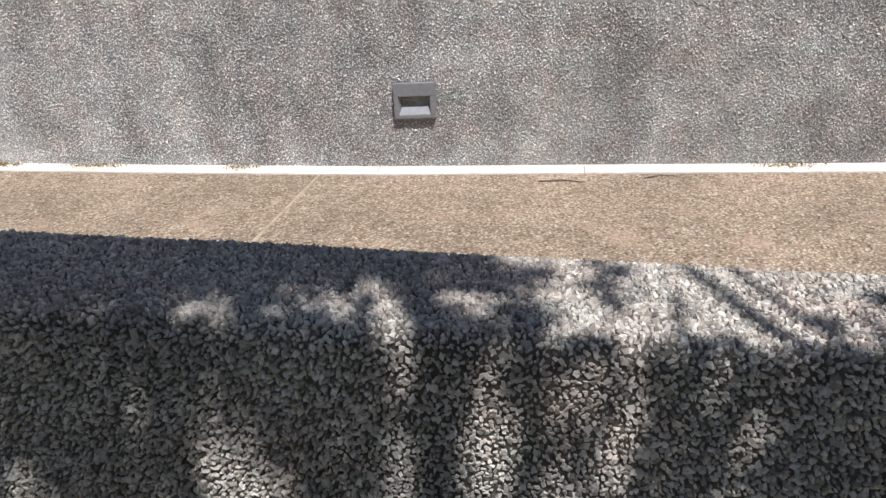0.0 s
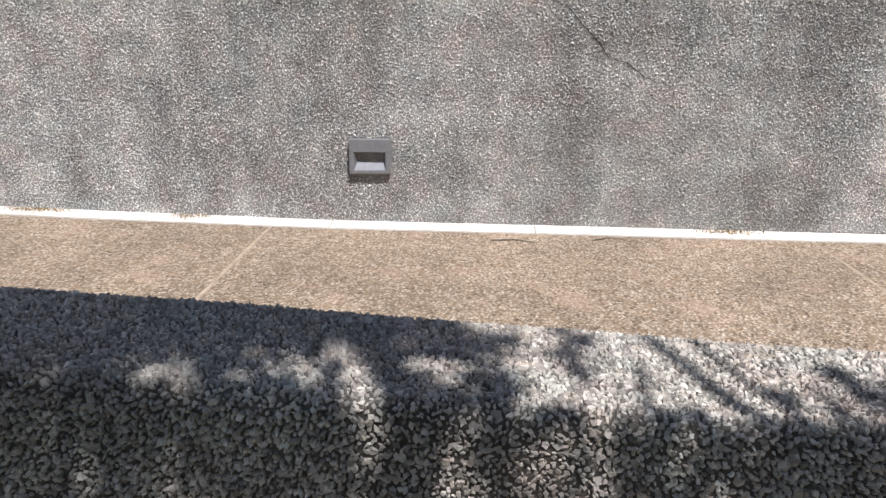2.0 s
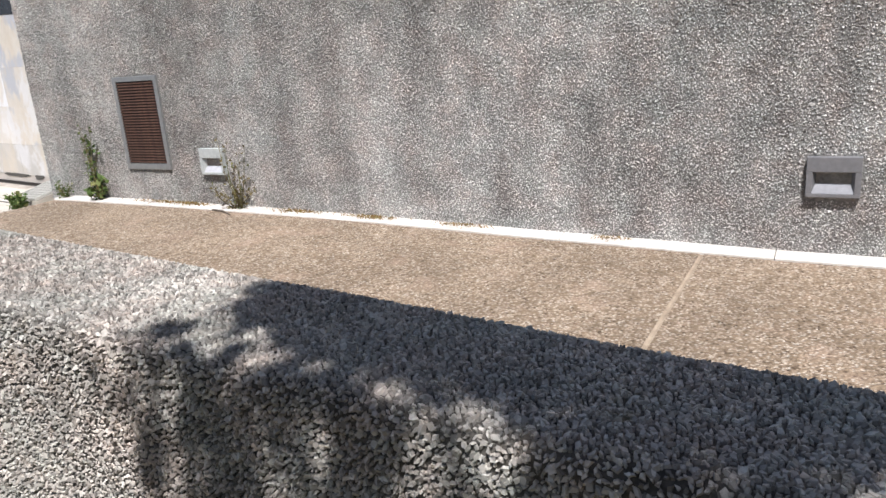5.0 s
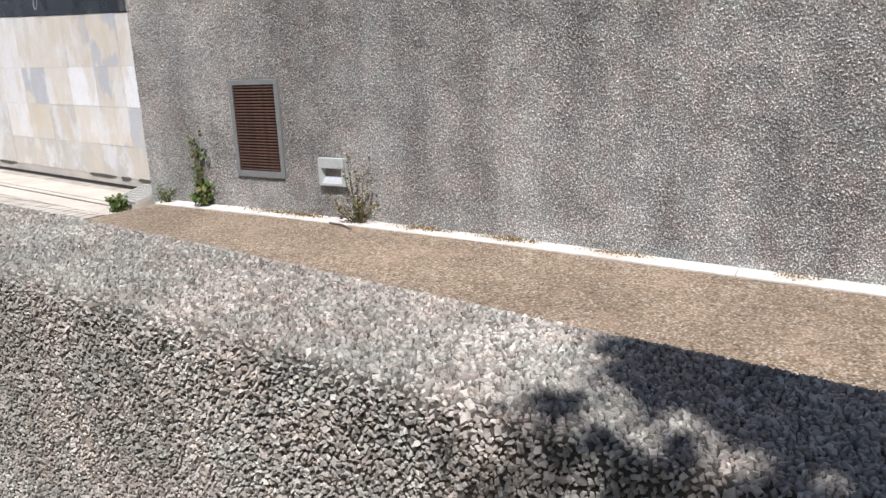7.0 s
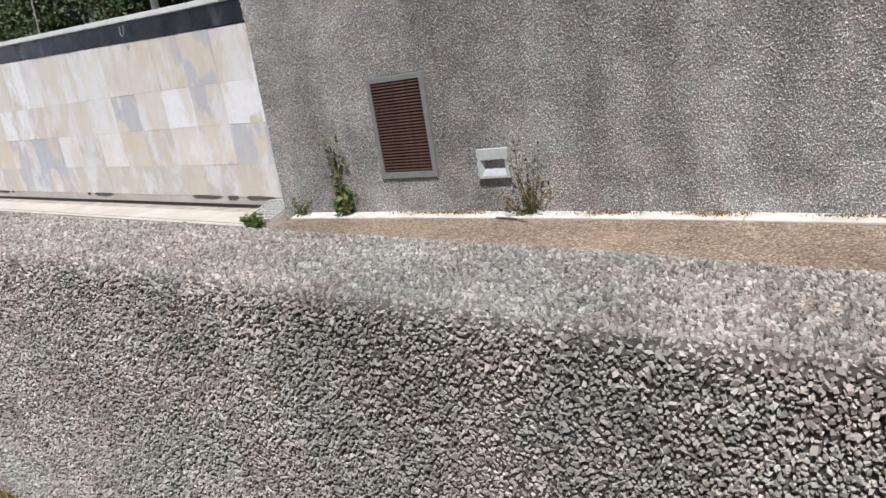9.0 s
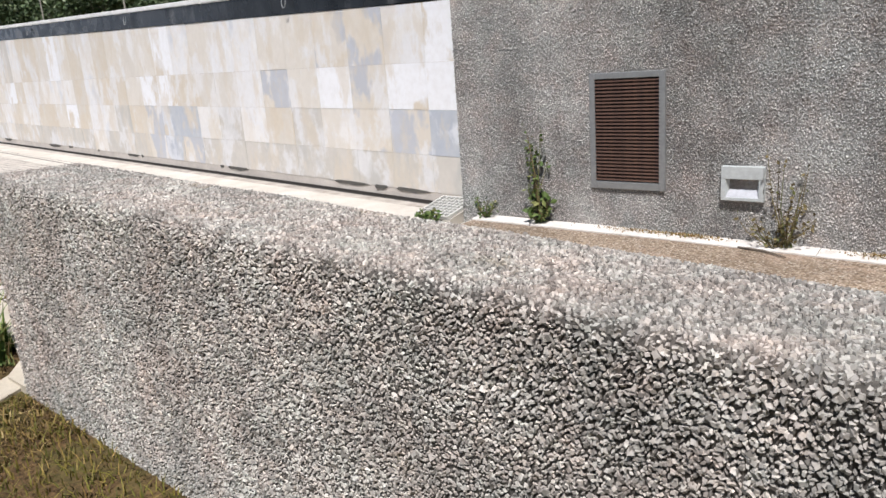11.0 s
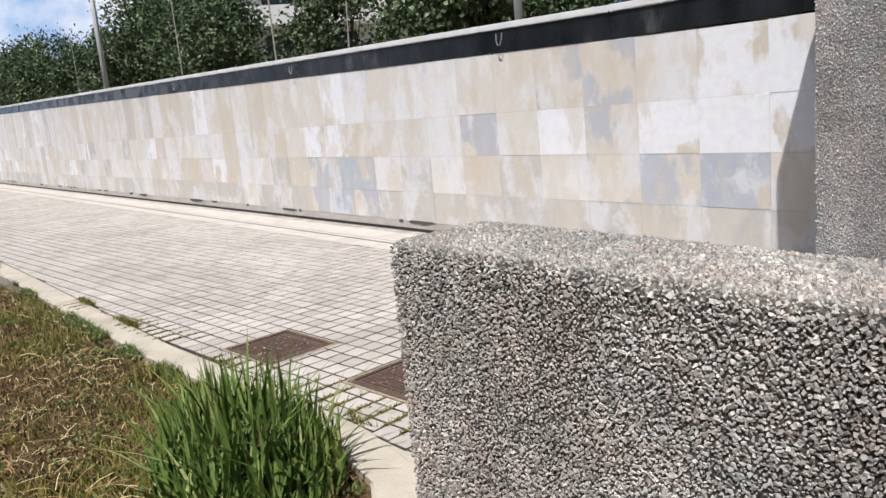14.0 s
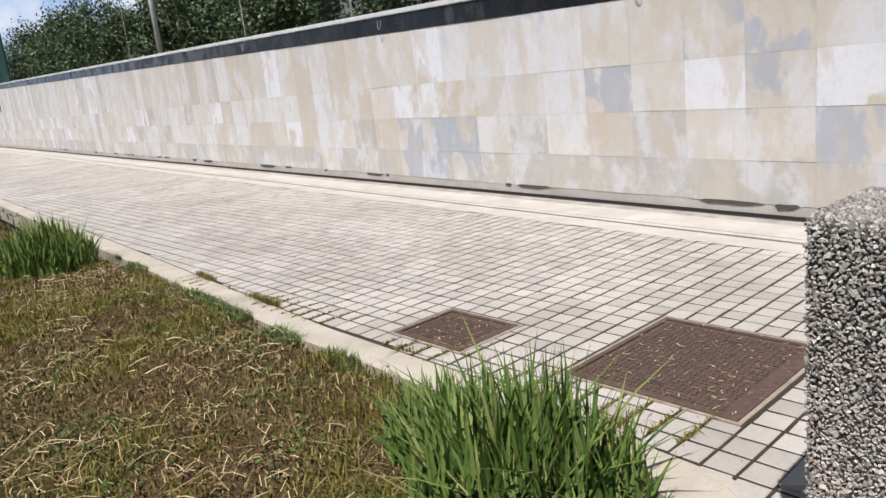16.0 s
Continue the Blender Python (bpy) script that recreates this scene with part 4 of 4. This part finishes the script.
p = on_lawn(100000, -13.5, -5.2, -5.0, -2.4)
v = patch(p, 1.1, 3.0) + 0.4 * patch(p, 4.0, 9.0)
green = v < -0.09 + RNG.normal(0, 0.08, len(p))
lawn = blades("lawn_grass", p[green], RNG.uniform(0.02, 0.075, green.sum()), 0.007, 0.8, M_LAWN, None, 2)
tagged(lawn, "short patchy green mown grass", "grass", kind="stuff")
thatch = blades("lawn_thatch", p[~green], RNG.uniform(0.008, 0.04, (~green).sum()), 0.008, 1.3, M_THATCH, None, 2)
tagged(thatch, "matted brown dead grass on bare soil", "grass", kind="stuff")
p = on_lawn(26000, -5.8, 1.5, -4.4, -2.8)
lawn = blades("lawn_grass", p, RNG.uniform(0.02, 0.06, len(p)), 0.005, 0.8, M_LAWN, None, 2)
tagged(lawn, "short grass and weeds along the parapet foot", "grass", kind="stuff")
p = on_lawn(9000, -40, -13.5, -7, -1.5)
lawn = blades("lawn_grass", p, RNG.uniform(0.03, 0.10, len(p)), 0.02, 0.8, M_LAWN, None, 2)
tagged(lawn, "distant patchy lawn grass", "grass", kind="stuff")


def straws(n, x0, x1, y0, y1, length):
    p = on_lawn(n, x0, x1, y0, y1)
    p = p[patch(p, 1.9, 14.0) + 0.6 * patch(p, 6.0, 2.0) > 0.12 + RNG.normal(0, 0.22, len(p))]
    n = len(p)
    a = RNG.uniform(0, math.tau, n)
    d = np.stack([np.cos(a), np.sin(a), RNG.normal(0, 0.18, n)], 1) * (length * RNG.uniform(0.35, 1.3, n))[:, None]
    w = np.stack([-np.sin(a), np.cos(a), RNG.normal(0, 0.4, n)], 1) * 0.0016
    p[:, 2] += RNG.uniform(0.02, 0.055, n)
    bend = np.stack([np.zeros(n), np.zeros(n), RNG.uniform(0, 0.012, n)], 1)
    verts = np.stack([p - d / 2 - w, p - d / 2 + w, p + bend - w, p + bend + w, p + d / 2 - w, p + d / 2 + w], 1).reshape(-1, 3)
    faces = (np.array([(0, 1, 3), (0, 3, 2), (2, 3, 5), (2, 5, 4)])[None] + (np.arange(n) * 6)[:, None, None]).reshape(-1, 3)
    return raw_mesh("straw", verts, faces, M_STRAW)


tagged(straws(9000, -12.0, -5.4, -4.9, -2.4, 0.10), "cut dry straw scattered over the lawn", "straw", kind="stuff")
# grass in the joints beside the kerb
n = 6500
x = RNG.uniform(-10.5, -6.2, n)
roots = np.stack([np.round((x + 5.92) / PITCH - 0.5) * PITCH - 5.92 + PITCH / 2 + RNG.normal(0, 0.004, n), -2.38 + np.abs(RNG.normal(0, 0.13, n)), pave_z(x) - 0.006], 1)
roots = roots[patch(roots, 1.6, 5.0) > 0.0]
tagged(blades("joint_grass", roots, RNG.uniform(0.008, 0.024, len(roots)), 0.008, 1.2, M_LAWN, None, 2), "low grass growing in the paving joints", "grass", kind="stuff")


# a ragged line of sprouts between kerb and setts
n = 5200
x = RNG.uniform(-10.5, -6.3, n)
y = np.interp(x, [q[0] for q in LINE[:9]], [q[1] for q in LINE[:9]]) + 0.105 + RNG.normal(0, 0.014, n)
roots = np.stack([x, y, pave_z(x) - 0.008], 1)
roots = roots[patch(roots, 2.2, 17.0) > 0.05]
tagged(blades("kerb_sprouts", roots, RNG.uniform(0.015, 0.06, len(roots)), 0.007, 1.0, M_LAWN, None, 2), "ragged line of sprouting grass between kerb and setts", "grass", kind="stuff")
# greener fringe where the lawn leans over the kerb
n = 9000
x = RNG.uniform(-12.0, -6.15, n)
y = np.interp(x, [q[0] for q in LINE[:9]], [q[1] for q in LINE[:9]]) - 0.085 - np.abs(RNG.normal(0, 0.05, n))
roots = np.stack([x, y, np.array([ground_z(v) for v in x]) - 0.02], 1)
v = patch(roots, 2.6, 21.0)
roots = roots[v > 0.02]
tagged(blades("kerb_fringe", roots, RNG.uniform(0.02, 0.07, len(roots)), 0.006, 0.9, M_WEED, None, 2), "yellow-green grass fringe leaning over the kerb", "grass", kind="stuff")
p = on_lawn(15000, -11.0, -5.9, -4.8, -2.4)
p = p[patch(p, 2.3, 31.0) + 0.5 * patch(p, 7.0, 4.0) > 0.22]
p[:, 2] += RNG.uniform(0.02, 0.06, len(p))
tagged(leaves("lawn_weeds", p, 0.020, M_WEED), "low yellow-green broadleaf weeds in the lawn", "weeds", kind="stuff")


def litter(n, x0, x1, y0, y1):
    """Short bits of cut straw lying flat on an iron cover."""
    p = np.stack([RNG.uniform(x0, x1, n), RNG.uniform(y0, y1, n), np.zeros(n)], 1)
    p[:, 2] = pave_z(p[:, 0]) + RNG.uniform(0.004, 0.009, n)
    a = RNG.uniform(0, math.tau, n)
    d = np.stack([np.cos(a), np.sin(a), np.zeros(n)], 1) * RNG.uniform(0.006, 0.032, n)[:, None]
    w = np.stack([-np.sin(a), np.cos(a), np.zeros(n)], 1) * 0.0022
    verts = np.stack([p - d / 2 - w, p + d / 2 - w, p + d / 2 + w, p - d / 2 + w], 1).reshape(-1, 3)
    faces = (np.array([(0, 1, 2), (0, 2, 3)])[None] + (np.arange(n) * 4)[:, None, None]).reshape(-1, 3)
    return raw_mesh("straw_bits", verts, faces, M_STRAW)


for (x0, x1, y0, y1), n in zip(COVERS, (150, 55)):
    tagged(litter(n, x0, x1, y0, y1), "short bits of dry straw lying on the iron cover", "straw", kind="stuff")
tagged(litter(160, -9.5, -6.0, -2.4, -1.7), "dry straw blown onto the paving by the kerb", "straw", kind="stuff")


def tall_grass(x, y, r, height, n, label):
    z = ground_z(x) - 0.03
    top = thing("grass_clump", label, "grass clump", "tall grass clumps", at=(x, y, z))
    a, d = RNG.uniform(0, math.tau, n), np.sqrt(RNG.uniform(0, 1, n))
    roots = np.stack([np.cos(a) * d * r, np.sin(a) * d * r * 0.8, np.zeros(n)], 1)
    h = height * (1 - 0.55 * d ** 2) * RNG.uniform(0.55, 1.15, n)
    tagged(blades("grass_blades", roots, h, 0.025, 0.40, M_BLADE, top, 4), kind="stuff")
    m = n // 9
    tagged(blades("dry_blades", roots[:m] * 1.05, h[:m] * 0.6, 0.007, 0.7, M_STRAW, top, 3), kind="stuff")
    return top


tall_grass(-6.50, -2.97, 0.40, 0.53, 1050, "dense clump of tall green grass inside the kerb")
tall_grass(-6.98, -2.86, 0.26, 0.32, 600, "shorter tufts of green grass beside the tall clump")
tall_grass(-6.30, -3.20, 0.20, 0.15, 420, "low rough green grass filling the end of the bed")
tall_grass(-6.16, -3.02, 0.17, 0.22, 320, "short green tufts leaning over the curved kerb")
tall_grass(-12.3, -2.80, 0.50, 0.50, 1300, "far clump of tall green grass beside the kerb")

# ---- terrace, trees and posts behind the clad wall ----
terrace = part("ground_terrace", prism([(-4.0, CLAD(-4) + 0.40), (-45.0, CLAD(-45) + 0.40), (-300, 12), (-300, 300), (60, 300), (60, 3.0)], "z", -1.0, 1.50), M_SOIL)
terrace.data.transform(Matrix(((1, 0, 0, 0), (0, 1, 0, 0), (-0.036, 0, 1, -0.216), (0, 0, 0, 1))))


def terrace_z(x):
    return 1.48 - 0.036 * (max(x, -60) + 6)


tagged(terrace, "raised planted ground behind the clad wall", "ground", kind="structure")


def tree(name, label, height, crown, clumps, per, leaf, at, seed, thick=0.11, low=0.3):
    """A tapered trunk with limbs and a crown of leaf clumps: crown is (rx, ry, rz)."""
    r = random.Random(seed)
    top = thing(name, label, "tree", "trees behind the wall", at=at)
    mid = height - crown[2]
    bm = tube([(0, 0, -0.1), (0.05, 0.02, height * 0.25), (-0.04, 0.05, height * 0.55), (0.02, 0, height * 0.85)], (thick * 1.25, thick, thick * 0.75, thick * 0.3), 10)
    centres = []
    for k in range(clumps):
        while True:
            q = Vector((r.uniform(-1, 1), r.uniform(-1, 1), r.uniform(-1, 1)))
            if 0.25 < q.length < 1:
                break
        centres.append(Vector((q.x * crown[0], q.y * crown[1], mid + q.z * crown[2])))
    for c in centres[: clumps // 3]:
        start = Vector((0, 0, max(height * low, c.z - 0.9)))
        tube([start, start.lerp(c, 0.5) + Vector((0, 0, -0.1)), c], (thick * 0.4, thick * 0.25, thick * 0.08), 6, bm)
    part("trunk", bm, M_BARK, top, smooth=True)
    spots = np.concatenate([np.array(c) + RNG.normal(0, 1, (per, 3)) * np.array((0.12, 0.12, 0.09)) * sum(crown) / 3 * 1.3 for c in centres])
    leaves("crown", spots, leaf, M_LEAF, top)
    return top


base = [
    tree("tree", "broad dark green leafy tree behind the stone-clad wall", 6.6, (2.4, 2.2, 2.9), 44, 330, 0.125, (-14.0, 9.5, terrace_z(-14.0)), 1),
    tree("tree", "tall dark green leafy tree behind the stone-clad wall", 8.0, (2.0, 2.0, 3.6), 44, 330, 0.125, (-19.5, 11.0, terrace_z(-19.5)), 2),
    tree("tree", "low dense green tree behind the stone-clad wall", 4.8, (2.4, 2.2, 2.2), 42, 330, 0.115, (-9.5, 8.0, terrace_z(-9.5)), 3),
]
r = random.Random(12)
for k in range(21):
    x = -5.0 - k * 3.1 + r.uniform(-0.8, 0.8)
    y = 8.5 + (k % 3) * 3.2 + r.uniform(-1, 1) + max(0, -x - 25) * 0.10
    if -31 < x < -23.5:
        continue
    copy_thing(base[k % 3 if x > -34 else 2], pose(x, y, terrace_z(x) - (0.0 if x > -34 else 1.2), 0, 0, r.uniform(0, 360)))
for x, y, k in ((-38, 6.8, 2), (-45, 7.4, 2), (-52, 8.4, 2), (-60, 9.5, 2), (-27, 7.0, 2)):
    copy_thing(base[k], pose(x, y, terrace_z(x) - 1.2, 0, 0, r.uniform(0, 360)))
shrub = tree("shrub", "dense dark green shrub behind the stone-clad wall", 2.6, (1.6, 1.2, 1.25), 34, 260, 0.095, (-12.0, 5.2, terrace_z(-12.0)), 8, 0.05, 0.1)
shrub["category"], shrub["group"] = "shrub", "shrubs behind the wall"
for k in range(9):
    x = -4.5 - k * 3.9 + r.uniform(-0.5, 0.5)
    copy_thing(shrub, pose(x, 5.0 + r.uniform(-0.4, 1.4) + max(0, -x - 20) * 0.06, terrace_z(x) - 0.05, 0, 0, r.uniform(0, 360)))


def post(x, y, z0, height, radius, label):
    top = thing("lamp_post", label, "lamp post", "white posts", at=(x, y, z0))
    part("shaft", tube([(0, 0, 0.0), (0, 0, height * 0.5), (0, 0, height)], (radius, radius * 0.85, radius * 0.65), 14), M_POST, top, smooth=True)
    part("base_collar", tube([(0, 0, 0.0), (0, 0, 0.12)], (radius * 1.5, radius * 1.35), 14), M_POST, top)
    return top


post(-25.2, 4.0, terrace_z(-25.2), 7.0, 0.075, "white painted lamp post behind the clad wall")
post(-8.94, 1.90, terrace_z(-8.94), 7.0, 0.045, "slim white painted lamp post close behind the coping")
for x, y, h in ((-14.5, 2.6, 2.6), (-12.4, 2.4, 1.2), (-7.05, 2.2, 2.6), (-18.6, 3.0, 2.2), (-29.0, 4.6, 2.6)):
    top = thing("stake", "thin bare wooden stake among the shrubs", "stake", "stakes", at=(x, y, terrace_z(x)))
    part("rod", tube([(0, 0, 0), (random.uniform(-0.1, 0.1), 0, h)], (0.017, 0.010), 7), M_STAKE, top)
for x, z in ((-16.7, 2.19), (-12.5, 2.00), (-8.6, 1.83)):
    top = thing("hanging_hook", "small pale metal hook hanging on the black coping", "hook", "coping hooks", at=(x, CLAD(x) - 0.045, z))
    part("bent_wire", tube([(-0.035, 0, 0.07), (-0.03, -0.01, 0.0), (-0.014, -0.012, -0.035), (0.014, -0.012, -0.035), (0.03, -0.01, 0.0), (0.035, 0, 0.07)], (0.0055,) * 6, 6), M_FRAME, top)


# ---- far buildings ----
def apartments(label, x, y, turn, width, depth, floors, accent, z0=0.0):
    top = thing("apartment_building", label, "building", "far buildings", at=(x, y, z0))
    top.rotation_euler = (0, 0, radians(turn))
    h = floors * 3.0
    part("wall", block(-width / 2, width / 2, 0, depth, 0, h), M_WHITE, top)
    part("roof", block(-width / 2 - 0.3, width / 2 + 0.3, -0.5, depth + 0.3, h, h + 0.4), M_WHITE, top)
    for f in range(floors):
        deck = part("balcony", block(-width / 2, width / 2, -1.3, -0.004, f * 3 + 2.75, f * 3 + 3.0), M_WHITE, top)
        part("parapet", block(-width / 2, width / 2, -1.3, -1.2, f * 3 + 3.0, f * 3 + 3.75) if f < floors - 1 else block(-width / 2, width / 2, -1.3, -1.2, f * 3 + 3.0, f * 3 + 3.3), accent if f % 2 else M_WHITE, deck)
        k = -width / 2 + 1.5
        while k < width / 2 - 1.5:
            part("window", block(k, k + 1.6, -0.05, -0.006, f * 3 + 0.3, f * 3 + 2.4), M_PANE, top)
            k += 3.2
    return top


apartments("white apartment building with long balconies behind the trees", -37, 19, 60, 13, 10, 3, M_WHITE, 1.0)
apartments("distant white and red apartment building", -152, 45, 73, 24, 12, 6, M_RED)
fence = thing("netting_fence", "dark green netting fence on thin posts far along the wall", "fence", at=(-44.2, 4.6, 2.4))
for k in range(4):
    part("fence_post", tube([(-k * 1.5 + 0.1, 0, 0), (-k * 1.5 + 0.1, 0, 4.0)], (0.05, 0.05), 8), M_NET, fence)
part("netting", block(-4.4, 0.1, -0.01, 0.01, 0.3, 4.0), M_NET, fence)

# ---- the tree that shades the parapet ----
def shade_tree():
    r = random.Random(21)
    top = thing("shade_tree", "leafy tree standing on the lawn and shading the parapet", "tree", at=(2.5, -5.9, ground_z(2.5)))
    bm = tube([(0, 0, -0.1), (-0.1, 0.15, 1.2), (-0.35, 0.35, 2.6), (-0.9, 0.8, 4.2)], (0.13, 0.10, 0.08, 0.04), 10)
    home = Vector((2.5, -5.9, ground_z(2.5)))
    spots = []

    def over(x, y, z, h):
        """The place in the crown, h above the tree's foot, that shades a given spot."""
        k = (home.z + h - z) / SUN.z
        return Vector((x, y, z)) + SUN * k - home

    def clump(c, n, spread):
        spots.append(np.array(c) + RNG.normal(0, 1, (n, 3)) * spread)

    limb = Vector((-0.6, 0.55, 3.5))
    # the dense side of the crown lies over the top of the parapet
    for k in range(DENSE):
        x = r.uniform(-0.80, 0.60)
        y = r.uniform(-2.72 if -0.12 < x < 0.12 else -2.58 if x > 0.12 else -2.62, -2.30)
        if math.hypot(x + 0.70, y + 2.74) < 0.08 or math.hypot(x + 0.50, y + 2.56) < 0.06:
            continue
        c = over(x, y, top_z(x), r.uniform(4.6, 5.6))
        clump(c, 75, (0.085, 0.075, 0.09))
        if k % 5 == 0:
            tube([limb, c.lerp(limb, 0.5) + Vector((0, 0, 0.1)), c], (0.035, 0.022, 0.006), 6, bm)
    # lower and higher layers of the same side, added to block more of the sky
    for k in range(70):
        x, y = r.uniform(-0.55, 0.36), r.uniform(-2.56, -2.34)
        clump(over(x, y, top_z(x), r.choice((r.uniform(3.0, 4.3), r.uniform(5.6, 8.0)))), 80, (0.09, 0.07, 0.12))
    # loose twigs over its front, with light falling between them
    for k in range(LOOSE):
        x, z = r.uniform(-0.82, 0.46), r.uniform(0.0, 0.56) ** 0.8 * 0.88
        if math.hypot(x + 0.24, (z - 0.50) * 1.2) < 0.10 or math.hypot(x - 0.62, z - 0.40) < 0.14:
            continue
        if z < 0.44 and r.random() < (0.35 if x < -0.38 else 0.58 if x < 0.10 else 0.84):
            continue
        clump(over(x, PY0, z, r.uniform(4.4, 5.5)), 26, (0.045, 0.030, 0.06))
    # sparse tips at either side
    for x, y, z, n in ((-0.86, -2.60, 0.58, 34), (-0.94, -2.78, 0.58, 18), (-0.95, PY0, 0.36, 14), (-0.96, PY0, 0.52, 14), (0.74, -2.42, 0.52, 30), (0.70, -2.60, 0.52, 30), (0.64, -2.76, 0.52, 26), (0.82, -2.62, 0.51, 16), (0.80, PY0, 0.36, 20), (0.74, -2.78, 0.51, 14), (0.90, PY0, 0.47, 16), (1.02, PY0, 0.30, 22), (0.55, PY0, 0.28, 14), (0.66, PY0, 0.46, 9), (0.95, PY0, 0.30, 20), (1.08, PY0, 0.46, 14), (1.20, PY0, 0.42, 50), (1.26, PY0, 0.34, 70), (1.36, -2.70, 0.49, 50), (1.5, PY0, 0.40, 70), (0.92, PY0, 0.20, 40), (1.2, PY0, 0.2, 60), (1.75, -2.6, 0.47, 60)):
        clump(over(x, y, z, r.uniform(4.5, 5.2)), n, (0.055, 0.045, 0.06))
    # bare branches reaching out over the walkway side
    for ends, thick in ((((1.16, PY0, 0.44), (1.10, -2.76, 0.50), (1.03, -2.56, 0.50), (0.96, -2.38, 0.50)), 0.020), (((1.20, PY0, 0.46), (1.15, -2.70, 0.50), (1.11, -2.56, 0.50), (1.07, -2.40, 0.50)), 0.013), (((0.97, PY0, 0.20), (0.96, PY0, 0.38), (0.95, -2.76, 0.50), (0.98, -2.62, 0.50)), 0.014)):
        tube([limb] + [over(*p, 4.6) for p in ends], [0.03] + [thick * f for f in (1.1, 1.0, 0.8, 0.45)], 6, bm)
    # unseen canopy added above and behind, to cut sky light on the shaded parapet
    for k in range(130):
        c = Vector((r.uniform(-5.0, 2.6), r.uniform(-3.8, -0.5), r.uniform(3.4, 6.4)))
        spots.append(np.array(c) + RNG.normal(0, 1, (110, 3)) * (0.30, 0.28, 0.24))
    for k in range(130):
        c = Vector((r.uniform(-3.0, 3.8), r.uniform(-3.0, -1.1), r.uniform(1.9, 5.6)))
        spots.append(np.array(c) + RNG.normal(0, 1, (110, 3)) * (0.30, 0.25, 0.30))
    for k in range(150):
        c = Vector((r.uniform(-3.2, 3.0), r.uniform(-4.6, -1.6), r.uniform(5.2, 8.0)))
        clump(c, 110, (0.32, 0.30, 0.26))
    part("trunk", bm, M_BARK, top, smooth=True)
    leaves("crown", np.concatenate(spots), 0.075, M_LEAF, top)


DENSE, LOOSE = 90, 62
shade_tree()
